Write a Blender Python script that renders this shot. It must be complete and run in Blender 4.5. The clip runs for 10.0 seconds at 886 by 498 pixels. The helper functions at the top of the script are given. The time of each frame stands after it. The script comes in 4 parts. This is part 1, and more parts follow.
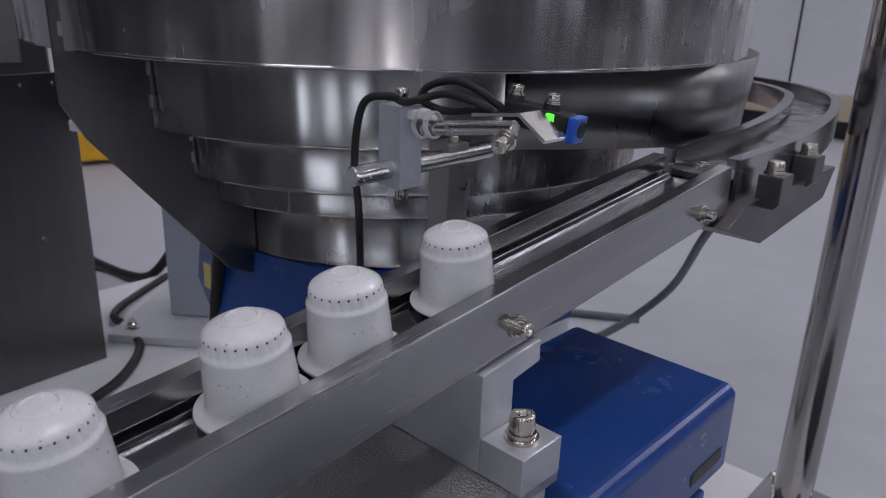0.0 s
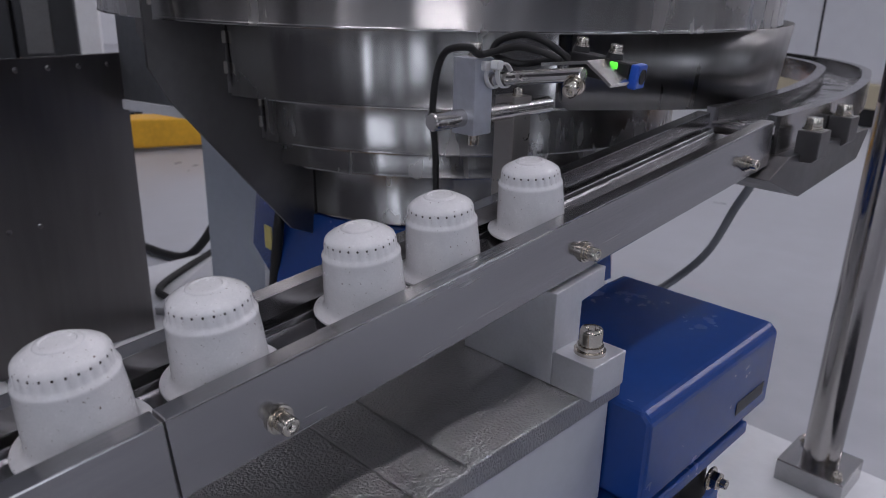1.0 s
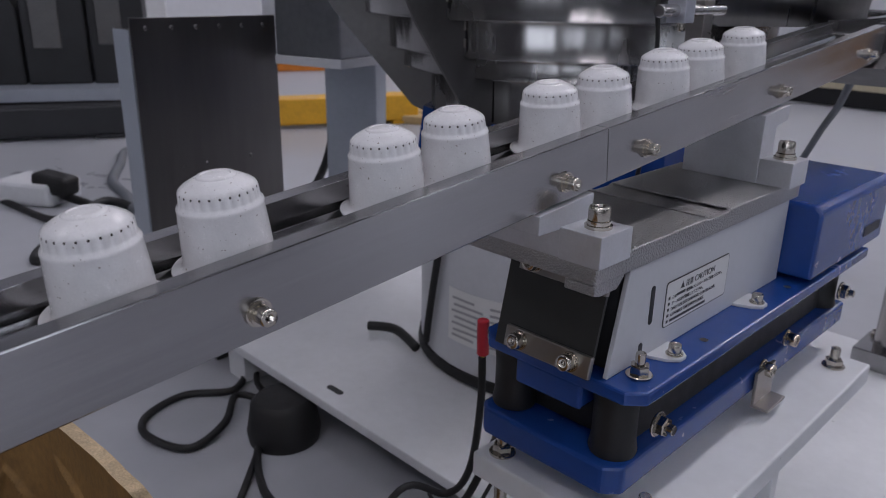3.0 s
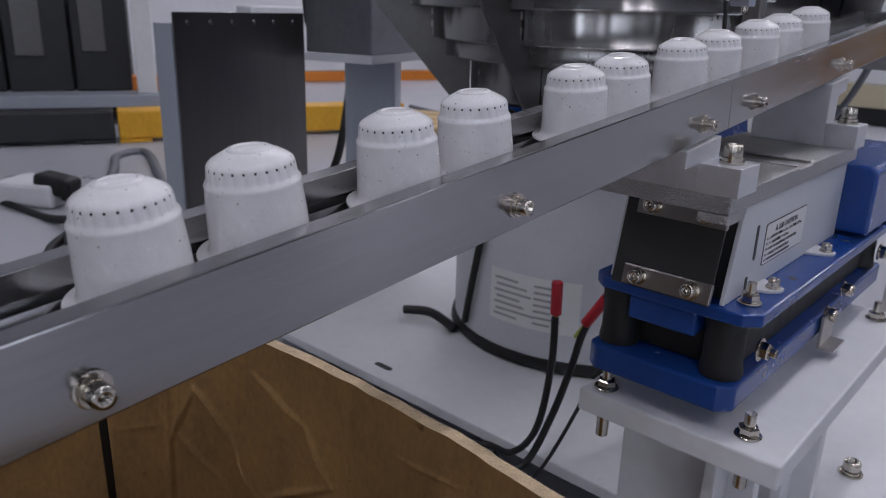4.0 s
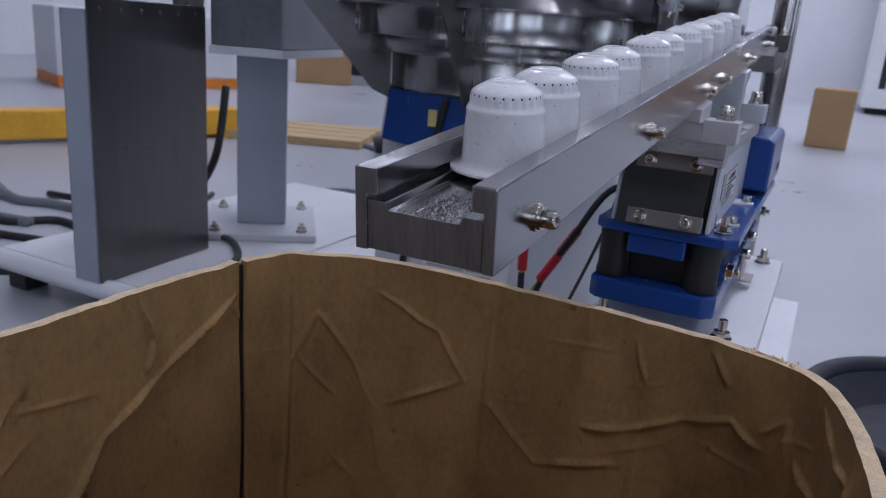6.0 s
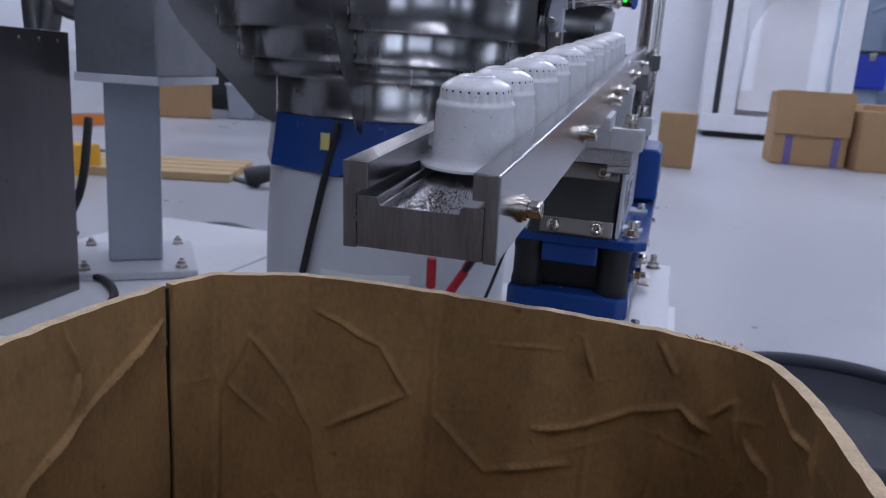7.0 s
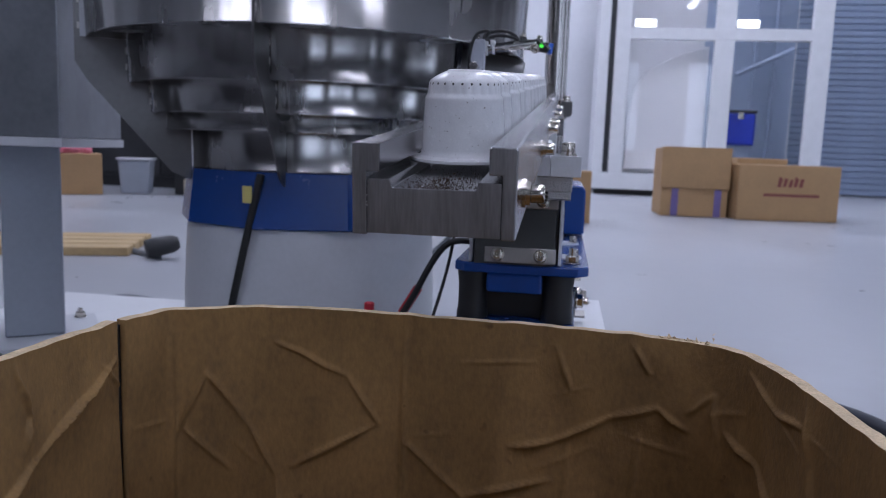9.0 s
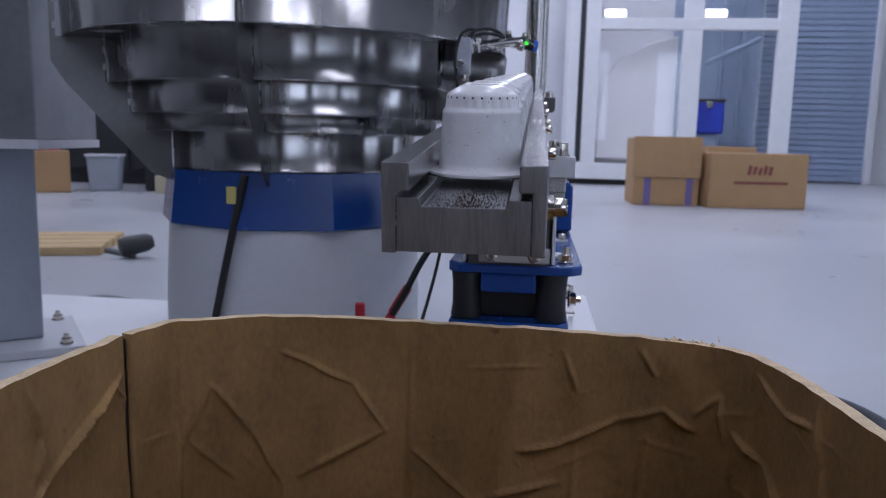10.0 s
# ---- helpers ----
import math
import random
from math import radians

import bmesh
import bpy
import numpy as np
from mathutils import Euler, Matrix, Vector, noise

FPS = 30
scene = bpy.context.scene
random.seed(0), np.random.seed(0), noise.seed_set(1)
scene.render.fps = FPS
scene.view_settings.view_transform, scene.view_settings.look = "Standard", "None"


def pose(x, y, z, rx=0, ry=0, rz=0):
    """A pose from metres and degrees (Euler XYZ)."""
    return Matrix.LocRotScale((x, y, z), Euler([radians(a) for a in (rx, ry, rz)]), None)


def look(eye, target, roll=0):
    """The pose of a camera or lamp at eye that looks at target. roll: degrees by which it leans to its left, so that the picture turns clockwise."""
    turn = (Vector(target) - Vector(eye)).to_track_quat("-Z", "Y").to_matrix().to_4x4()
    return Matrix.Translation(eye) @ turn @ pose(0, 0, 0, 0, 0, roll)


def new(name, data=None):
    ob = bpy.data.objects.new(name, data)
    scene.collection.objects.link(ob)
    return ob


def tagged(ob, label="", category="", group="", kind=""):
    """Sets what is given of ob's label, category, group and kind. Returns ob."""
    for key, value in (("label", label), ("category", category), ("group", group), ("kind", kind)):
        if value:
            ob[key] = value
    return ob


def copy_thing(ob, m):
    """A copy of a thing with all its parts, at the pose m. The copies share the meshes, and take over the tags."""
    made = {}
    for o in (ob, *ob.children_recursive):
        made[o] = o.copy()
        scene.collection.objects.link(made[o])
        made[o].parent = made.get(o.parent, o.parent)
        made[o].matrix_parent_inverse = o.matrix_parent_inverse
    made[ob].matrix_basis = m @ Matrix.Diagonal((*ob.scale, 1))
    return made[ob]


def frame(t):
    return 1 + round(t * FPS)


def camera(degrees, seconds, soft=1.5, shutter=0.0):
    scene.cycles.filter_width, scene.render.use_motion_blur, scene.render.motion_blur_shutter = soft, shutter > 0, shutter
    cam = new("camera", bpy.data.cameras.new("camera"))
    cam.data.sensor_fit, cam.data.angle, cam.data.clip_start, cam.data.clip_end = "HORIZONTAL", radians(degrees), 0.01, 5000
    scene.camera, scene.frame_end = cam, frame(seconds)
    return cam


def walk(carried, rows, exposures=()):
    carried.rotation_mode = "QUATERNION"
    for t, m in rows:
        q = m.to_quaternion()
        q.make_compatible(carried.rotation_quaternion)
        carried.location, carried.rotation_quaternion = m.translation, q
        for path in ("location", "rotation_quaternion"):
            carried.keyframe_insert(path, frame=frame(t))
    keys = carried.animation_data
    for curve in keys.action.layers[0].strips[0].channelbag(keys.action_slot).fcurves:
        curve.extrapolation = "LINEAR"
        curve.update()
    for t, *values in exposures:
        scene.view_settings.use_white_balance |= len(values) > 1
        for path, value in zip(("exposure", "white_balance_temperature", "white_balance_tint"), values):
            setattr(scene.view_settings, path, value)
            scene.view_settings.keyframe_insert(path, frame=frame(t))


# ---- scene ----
cam = camera(60.78, 10.0, soft=0.65)
PATH = [
    (0, (0.18136, 0.34834, 0.15891), (-0.01094, 0.55638, 0.06023), 1.81),
    (0.5, (0.18699, 0.32980, 0.15414), (-0.00714, 0.53554, 0.05420), 1.42),
    (1, (0.19093, 0.30220, 0.14488), (-0.00563, 0.50502, 0.04376), 1.35),
    (1.5, (0.19640, 0.26060, 0.13229), (-0.00308, 0.46030, 0.03066), 0.91),
    (2, (0.20836, 0.20487, 0.12085), (0.00586, 0.40216, 0.02047), 0.81),
    (2.5, (0.21558, 0.13533, 0.11034), (0.01323, 0.33331, 0.01105), 0.85),
    (3, (0.21190, 0.07855, 0.09639), (0.01230, 0.27918, -0.00316), 1.02),
    (3.2, (0.20442, 0.05788, 0.08696), (0.00674, 0.26064, -0.01210), 1.30),
    (4.3, (0.16975, -0.05630, 0.06466), (-0.01484, 0.16180, -0.02679), 2.21),
    (4.5, (0.16051, -0.07609, 0.05993), (-0.01907, 0.14614, -0.03151), 2.79),
    (5, (0.13701, -0.12889, 0.05242), (-0.02720, 0.10606, -0.03608), 3.78),
    (6.5, (0.08420, -0.19600, 0.03325), (-0.02064, 0.07419, -0.04426), 4.27),
    (7, (0.06636, -0.20032, 0.02591), (-0.01488, 0.08043, -0.04177), 3.82),
    (7.5, (0.04935, -0.21723, 0.02149), (-0.01627, 0.06980, -0.03599), 2.92),
    (8, (0.04026, -0.21613, 0.01135), (-0.01655, 0.07401, -0.03955), 2.71),
    (8.5, (0.04061, -0.21111, 0.00023), (-0.01360, 0.08067, -0.04364), 2.35),
    (9, (0.03614, -0.20785, -0.00092), (-0.00990, 0.08596, -0.04034), 2.04),
    (9.5, (0.02453, -0.21292, 0.00081), (-0.01753, 0.08135, -0.03963), 1.69),
    (10, (0.01984, -0.20974, 0.00627), (-0.01549, 0.08512, -0.03628), 1.34),
]
EXPOSURE = [(0.0, 0.27, 6350, 15), (3.5, 0.27, 6350, 15), (4.5, 0.40, 6100, 15), (6.5, 0.42, 5650, 15.5), (9.0, 0.44, 5600, 15.5), (10.0, 0.44, 5600, 15.5)]
cam.data.dof.use_dof, cam.data.dof.focus_distance, cam.data.dof.aperture_fstop = True, 0.31, 25.0
walk(cam, [(t, look(eye, target, roll)) for t, eye, target, roll in PATH], EXPOSURE)

# ---- heights and main places (metres) ----
SLOPE = 5.5                       # the track falls by this many degrees towards its open end
TILT = pose(0, 0, 0, SLOPE, 0, 0)
FLOOR = -0.40
NORTH_WATTS, SOUTH_WATTS = 19, 14
STAND = -0.335                    # top of the white machine stand
BOWL = Vector((-0.310, 0.810, 0.0))

# ---- light ----
world = bpy.data.worlds.new("world")
scene.world = world
world.use_nodes = True
world.node_tree.nodes["Background"].inputs[0].default_value = (0.55, 0.62, 0.75, 1)
world.node_tree.nodes["Background"].inputs[1].default_value = 0.05


# ---- materials ----
def material(name, color, rough=0.5, metal=0.0, vary=0.12, size=0.03, bump=0.0, bump_size=0.002,
             stretch=(1, 1, 1), speck=0.0, speck_color=(0.02, 0.015, 0.01), speck_size=0.003, rough_vary=0.1,
             emit=0.0, coat=0.0, brushed=0.0, depth=0.5, smudge=0.0, bump_detail=3):
    m = bpy.data.materials.new(name)
    m.use_nodes = True
    nt = m.node_tree
    n, l = nt.nodes, nt.links
    b = n["Principled BSDF"]
    b.inputs["Metallic"].default_value = metal
    b.inputs["Coat Weight"].default_value = coat
    b.inputs["Anisotropic"].default_value = brushed
    b.inputs["Anisotropic Rotation"].default_value = 0.25 if brushed else 0.0
    tc = n.new("ShaderNodeTexCoord")
    mp = n.new("ShaderNodeMapping")
    mp.inputs["Scale"].default_value = stretch
    l.new(tc.outputs["Object"], mp.inputs["Vector"])
    big = n.new("ShaderNodeTexNoise")
    big.inputs["Scale"].default_value = 1 / size
    big.inputs["Detail"].default_value = 4
    fine = n.new("ShaderNodeTexNoise")
    fine.inputs["Scale"].default_value = 8 / size
    fine.inputs["Detail"].default_value = 3
    for x in (big, fine):
        l.new(mp.outputs[0], x.inputs["Vector"])
    mix = n.new("ShaderNodeMix")
    mix.data_type = "FLOAT"
    mix.inputs[0].default_value = 0.4
    l.new(big.outputs[0], mix.inputs[2])
    l.new(fine.outputs[0], mix.inputs[3])
    ramp = n.new("ShaderNodeMapRange")
    ramp.inputs[1].default_value, ramp.inputs[2].default_value = 0.3, 0.7
    ramp.inputs[3].default_value, ramp.inputs[4].default_value = 1 - vary, 1 + vary
    l.new(mix.outputs[0], ramp.inputs[0])
    mul = n.new("ShaderNodeVectorMath")
    mul.operation = "SCALE"
    mul.inputs[0].default_value = color
    l.new(ramp.outputs[0], mul.inputs["Scale"])
    out = mul.outputs[0]
    if speck:
        sp = n.new("ShaderNodeTexNoise")
        sp.inputs["Scale"].default_value = 1 / speck_size
        sp.inputs["Detail"].default_value = 2
        l.new(tc.outputs["Object"], sp.inputs["Vector"])
        th = n.new("ShaderNodeMapRange")
        th.inputs[1].default_value, th.inputs[2].default_value = 0.78 - 0.2 * speck, 0.84 - 0.2 * speck
        l.new(sp.outputs[0], th.inputs[0])
        mx = n.new("ShaderNodeMix")
        mx.data_type = "RGBA"
        l.new(th.outputs[0], mx.inputs[0])
        l.new(out, mx.inputs[6])
        mx.inputs[7].default_value = (*speck_color, 1)
        out = mx.outputs[2]
    l.new(out, b.inputs["Base Color"])
    rr = n.new("ShaderNodeMapRange")
    rr.inputs[1].default_value, rr.inputs[2].default_value = 0.3, 0.7
    rr.inputs[3].default_value, rr.inputs[4].default_value = max(0.02, rough - rough_vary), min(1, rough + rough_vary)
    l.new(mix.outputs[0], rr.inputs[0])
    rough_out = rr.outputs[0]
    if smudge:
        # handling marks: broad, uneven patches of duller surface
        sm = n.new("ShaderNodeTexNoise")
        sm.inputs["Scale"].default_value = 16
        sm.inputs["Detail"].default_value = 2
        l.new(tc.outputs["Object"], sm.inputs["Vector"])
        sr = n.new("ShaderNodeMapRange")
        sr.inputs[1].default_value, sr.inputs[2].default_value = 0.45, 0.68
        sr.inputs[3].default_value, sr.inputs[4].default_value = 0.0, smudge
        l.new(sm.outputs[0], sr.inputs[0])
        ad = n.new("ShaderNodeMath")
        ad.operation = "ADD"
        l.new(rough_out, ad.inputs[0])
        l.new(sr.outputs[0], ad.inputs[1])
        rough_out = ad.outputs[0]
    l.new(rough_out, b.inputs["Roughness"])
    if bump:
        bn = n.new("ShaderNodeTexNoise")
        bn.inputs["Scale"].default_value = 1 / bump_size
        bn.inputs["Detail"].default_value = bump_detail
        l.new(mp.outputs[0], bn.inputs["Vector"])
        bp = n.new("ShaderNodeBump")
        bp.inputs["Strength"].default_value = bump
        bp.inputs["Distance"].default_value = bump_size * depth
        l.new(bn.outputs[0], bp.inputs["Height"])
        l.new(bp.outputs[0], b.inputs["Normal"])
    if emit:
        b.inputs["Emission Color"].default_value = (*color, 1)
        b.inputs["Emission Strength"].default_value = emit
    return m


ALU = material("milled_aluminium", (0.37, 0.365, 0.372), 0.20, 1.0, vary=0.10, size=0.010, bump=0.02, bump_size=0.0010, stretch=(1, 0.03, 1), rough_vary=0.05, smudge=0.06)
ALU_END = material("sawn_aluminium", (0.25, 0.245, 0.25), 0.45, 0.85, vary=0.30, size=0.006, bump=0.35, bump_size=0.0006, stretch=(1, 1, 0.10))
BLOCK = material("machined_block", (0.60, 0.61, 0.64), 0.40, 0.7, vary=0.08, size=0.012, bump=0.12, bump_size=0.0008)
STEEL = material("polished_steel", (0.62, 0.60, 0.58), 0.20, 1.0, vary=0.05, size=0.02)
POST = material("dull_steel_bar", (0.36, 0.34, 0.32), 0.36, 1.0, vary=0.06, size=0.03)
POLE = material("polished_pole_steel", (0.38, 0.36, 0.35), 0.16, 1.0, vary=0.05, size=0.05)
SCREW = material("nickel_screw", (0.56, 0.52, 0.46), 0.16, 1.0, vary=0.15, size=0.004)
STAINLESS = material("brushed_stainless", (0.36, 0.352, 0.345), 0.21, 1.0, vary=0.12, size=0.05, rough_vary=0.05, brushed=0.3, bump=0.16, bump_size=0.038, stretch=(1, 1, 0.02), smudge=0.08, bump_detail=1)
# bowl stainless in a darker copy; a dark reflection is put into the colour
WINDING = material("darkened_winding_sheet", (0.22, 0.215, 0.212), 0.30, 1.0, vary=0.12, size=0.05, stretch=(1, 1, 0.02), smudge=0.08)
GUSSET = material("dull_stainless_sheet", (0.15, 0.145, 0.145), 0.40, 1.0, vary=0.14, size=0.06, smudge=0.1)
CAPSULE = material("white_capsule_plastic", (0.73, 0.725, 0.735), 0.20, 0.0, vary=0.06, size=0.006, speck=0.42, speck_color=(0.16, 0.11, 0.08), speck_size=0.0011, bump=0.06, bump_size=0.003)
HOLE = material("dark_perforation", (0.03, 0.025, 0.02), 0.8)
BLUE = material("blue_paint", (0.011, 0.052, 0.235), 0.26, 0.0, vary=0.06, size=0.05, rough_vary=0.02)
CAST = material("grey_textured_casting", (0.44, 0.435, 0.43), 0.38, 1.0, vary=0.10, size=0.03, bump=1.0, bump_size=0.0011, depth=0.95, bump_detail=1)
PANEL = material("pale_grey_paint", (0.56, 0.57, 0.60), 0.38, 0.0, vary=0.05, size=0.05, bump=0.05, bump_size=0.001)
WHITE = material("white_powder_coat", (0.68, 0.69, 0.71), 0.42, 0.0, vary=0.06, size=0.08, speck=0.1, speck_size=0.006, speck_color=(0.3, 0.3, 0.3))
FLOOR_M = material("grey_epoxy_floor", (0.39, 0.40, 0.43), 0.36, 0.0, vary=0.12, size=0.5, speck=0.12, speck_size=0.05, speck_color=(0.30, 0.31, 0.34))
CARD = material("brown_cardboard", (0.265, 0.153, 0.053), 0.85, 0.0, vary=0.28, size=0.020, bump=0.35, bump_size=0.0014, stretch=(1, 1, 0.55), speck=0.36, speck_size=0.012, speck_color=(0.15, 0.082, 0.028))
CARD_EDGE = material("torn_cardboard_edge", (0.60, 0.46, 0.29), 0.9, 0.0, vary=0.3, size=0.008, bump=0.8, bump_size=0.0015)
RUBBER = material("black_rubber", (0.011, 0.011, 0.012), 0.55, 0.0, vary=0.2, size=0.01)
SPRING = material("dark_leaf_spring", (0.030, 0.031, 0.030), 0.45, 0.0, vary=0.15, size=0.01)
RED = material("red_terminal", (0.45, 0.015, 0.03), 0.4, 0.0)
YELLOW = material("yellow_paint", (0.72, 0.38, 0.02), 0.5, 0.0, vary=0.15, size=0.1)
ORANGE = material("orange_paint", (0.70, 0.22, 0.02), 0.5, 0.0)
LABEL = material("white_label", (0.72, 0.72, 0.71), 0.4, 0.0, vary=0.03)
INK = material("black_print", (0.03, 0.03, 0.035), 0.5)
WALL = material("white_wall", (0.66, 0.67, 0.70), 0.7, 0.0, vary=0.05, size=0.4)
SKY = material("overcast_daylight", (0.86, 0.92, 1.0), 0.9, emit=1.9)
WALL_DARK = material("dark_grey_wall", (0.09, 0.09, 0.10), 0.7, 0.0, vary=0.1, size=0.4)
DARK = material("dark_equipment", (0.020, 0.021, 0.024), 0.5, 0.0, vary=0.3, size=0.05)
TIE = material("white_nylon", (0.70, 0.70, 0.70), 0.4)
DARKSTEEL = material("dark_brushed_sheet", (0.17, 0.162, 0.16), 0.34, 1.0, vary=0.10, size=0.08, stretch=(1, 1, 0.1), rough_vary=0.06, smudge=0.06)
HOPPER = material("galvanised_sheet", (0.28, 0.29, 0.31), 0.42, 1.0, vary=0.16, size=0.07, smudge=0.12)
PILLAR = material("grey_blue_paint", (0.33, 0.36, 0.41), 0.42, 0.0, vary=0.06, size=0.06)
YELLOWGREEN = material("yellow_green_wire", (0.35, 0.38, 0.05), 0.5)
GREYCABLE = material("grey_cable", (0.14, 0.15, 0.17), 0.55)
WOOD = material("pale_wood", (0.50, 0.36, 0.18), 0.7, 0.0, vary=0.2, size=0.05, stretch=(0.2, 1, 1))
CARDBOX = material("carton_board", (0.40, 0.25, 0.12), 0.8, 0.0, vary=0.10, size=0.15)
PURPLE = material("purple_strap", (0.16, 0.12, 0.30), 0.5)
MARK = material("dark_red_print", (0.20, 0.06, 0.05), 0.7)
NAVY = material("dark_blue_black_rubber", (0.014, 0.017, 0.028), 0.62, 0.0, vary=0.2, size=0.03)
BEIGE = material("beige_paint", (0.52, 0.46, 0.32), 0.5, 0.0, vary=0.05, size=0.1)
PINK = material("pink_foam", (0.65, 0.20, 0.28), 0.8, vary=0.2, size=0.05)
BLUEGREY = material("blue_grey_steel", (0.28, 0.34, 0.46), 0.5, 0.0, vary=0.08, size=0.3)
BRIGHTBLUE = material("bright_blue_box", (0.012, 0.035, 0.42), 0.45)
GLASS = bpy.data.materials.new("clear_glass")
GLASS.use_nodes = True
GLASS.node_tree.nodes["Principled BSDF"].inputs["Transmission Weight"].default_value = 1.0
GLASS.node_tree.nodes["Principled BSDF"].inputs["Roughness"].default_value = 0.02
GLASS.node_tree.nodes["Principled BSDF"].inputs["IOR"].default_value = 1.45
GROUNDS = material("coffee_grounds", (0.035, 0.018, 0.008), 0.9, vary=0.4, size=0.002)


# ---- mesh helpers ----
def part(name, bm, mat, parent=None, label="", m=None):
    me = bpy.data.meshes.new(name)
    bmesh.ops.recalc_face_normals(bm, faces=bm.faces)
    bm.to_mesh(me)
    bm.free()
    me.materials.append(mat)
    ob = new(name, me)
    if m is not None:
        ob.matrix_world = m
    if parent is not None:
        ob.parent = parent
    if label:
        tagged(ob, label)
    return ob


def thing(name, label, category, m=None, group="", kind=""):
    ob = new(name)
    ob.empty_display_size = 0.01
    if m is not None:
        ob.matrix_basis = m
    return tagged(ob, label, category, group, kind)


def smooth(bm, angle=35):
    for f in bm.faces:
        f.smooth = True
    for e in bm.edges:
        if len(e.link_faces) == 2 and e.calc_face_angle(0) > radians(angle):
            e.smooth = False
    return bm


def box(x0, x1, y0, y1, z0, z1, bevel=0.0, seg=2, bm=None, m=None):
    b = bmesh.new()
    bmesh.ops.create_cube(b, size=1)
    for v in b.verts:
        v.co = Vector((x0 + (v.co.x + 0.5) * (x1 - x0), y0 + (v.co.y + 0.5) * (y1 - y0), z0 + (v.co.z + 0.5) * (z1 - z0)))
    if bevel:
        bmesh.ops.bevel(b, geom=b.edges[:], offset=bevel, segments=seg, affect="EDGES", profile=0.5)
    return joined(bm, b, m)


def joined(bm, b, m=None):
    """Adds the small mesh b, moved by m, to bm."""
    if m is not None:
        bmesh.ops.transform(b, matrix=m, verts=b.verts)
    if bm is None:
        return b
    me = bpy.data.meshes.new("tmp")
    b.to_mesh(me)
    bm.from_mesh(me)
    bpy.data.meshes.remove(me)
    b.free()
    return bm


def prism(outline, lo, hi, axis="y", bevel=0.0, bm=None, m=None):
    """A closed outline pushed from lo to hi. Outline pairs are (x, z) for axis y, (y, z) for x, (x, y) for z."""
    b = bmesh.new()

    def at(p, h):
        return {"y": (p[0], h, p[1]), "x": (h, p[0], p[1]), "z": (p[0], p[1], h)}[axis]
    a = [b.verts.new(at(p, lo)) for p in outline]
    c = [b.verts.new(at(p, hi)) for p in outline]
    b.faces.new(a)
    b.faces.new(c[::-1])
    for i in range(len(a)):
        j = (i + 1) % len(a)
        b.faces.new((a[i], c[i], c[j], a[j]))
    bmesh.ops.recalc_face_normals(b, faces=b.faces)
    if bevel:
        bmesh.ops.bevel(b, geom=b.edges[:], offset=bevel, segments=2, affect="EDGES", profile=0.5)
    return joined(bm, b, m)


def lathe(profile, seg=32, bm=None, m=None, closed=False, angle=35):
    """Turns (r, z) pairs round the z axis."""
    b = bmesh.new()
    rings = []
    for r, z in profile:
        if r < 1e-6:
            rings.append([b.verts.new((0, 0, z))])
        else:
            rings.append([b.verts.new((r * math.cos(2 * math.pi * i / seg), r * math.sin(2 * math.pi * i / seg), z)) for i in range(seg)])
    pairs = list(zip(rings, rings[1:])) + ([(rings[-1], rings[0])] if closed else [])
    for p, q in pairs:
        for i in range(seg):
            j = (i + 1) % seg
            if len(p) == 1 and len(q) == 1:
                continue
            if len(p) == 1:
                b.faces.new((p[0], q[i], q[j]))
            elif len(q) == 1:
                b.faces.new((p[i], p[j], q[0]))
            else:
                b.faces.new((p[i], p[j], q[j], q[i]))
    bmesh.ops.recalc_face_normals(b, faces=b.faces)
    smooth(b, angle)
    return joined(bm, b, m)


def rod(p0, p1, r, seg=20, bevel=0.0, bm=None):
    p0, p1 = Vector(p0), Vector(p1)
    d = p1 - p0
    h = d.length
    prof = [(0, 0), (r - bevel, 0), (r, bevel), (r, h - bevel), (r - bevel, h), (0, h)] if bevel else [(0, 0), (r, 0), (r, h), (0, h)]
    m = Matrix.Translation(p0) @ d.to_track_quat("Z", "Y").to_matrix().to_4x4()
    return lathe(prof, seg, bm, m)


def tube(points, r, seg=10, fine=8, bm=None):
    """A round cable through the points."""
    pts = [Vector(p) for p in points]
    path = []
    for i in range(len(pts) - 1):
        a, b, c, d = pts[max(i - 1, 0)], pts[i], pts[i + 1], pts[min(i + 2, len(pts) - 1)]
        for k in range(fine):
            s = k / fine
            path.append(0.5 * (2 * b + (c - a) * s + (2 * a - 5 * b + 4 * c - d) * s * s + (3 * b - a - 3 * c + d) * s ** 3))
    path.append(pts[-1])
    b = bmesh.new()
    side = Vector((0.31, 0.17, 0.93))
    rings = []
    for i, p in enumerate(path):
        t = (path[min(i + 1, len(path) - 1)] - path[max(i - 1, 0)]).normalized()
        side = (side - t * side.dot(t)).normalized()
        up = t.cross(side)
        rings.append([b.verts.new(p + r * (math.cos(2 * math.pi * k / seg) * side + math.sin(2 * math.pi * k / seg) * up)) for k in range(seg)])
    for p, q in zip(rings, rings[1:]):
        for i in range(seg):
            j = (i + 1) % seg
            b.faces.new((p[i], p[j], q[j], q[i]))
    b.faces.new(rings[0])
    b.faces.new(rings[-1][::-1])
    smooth(b, 60)
    return joined(bm, b)


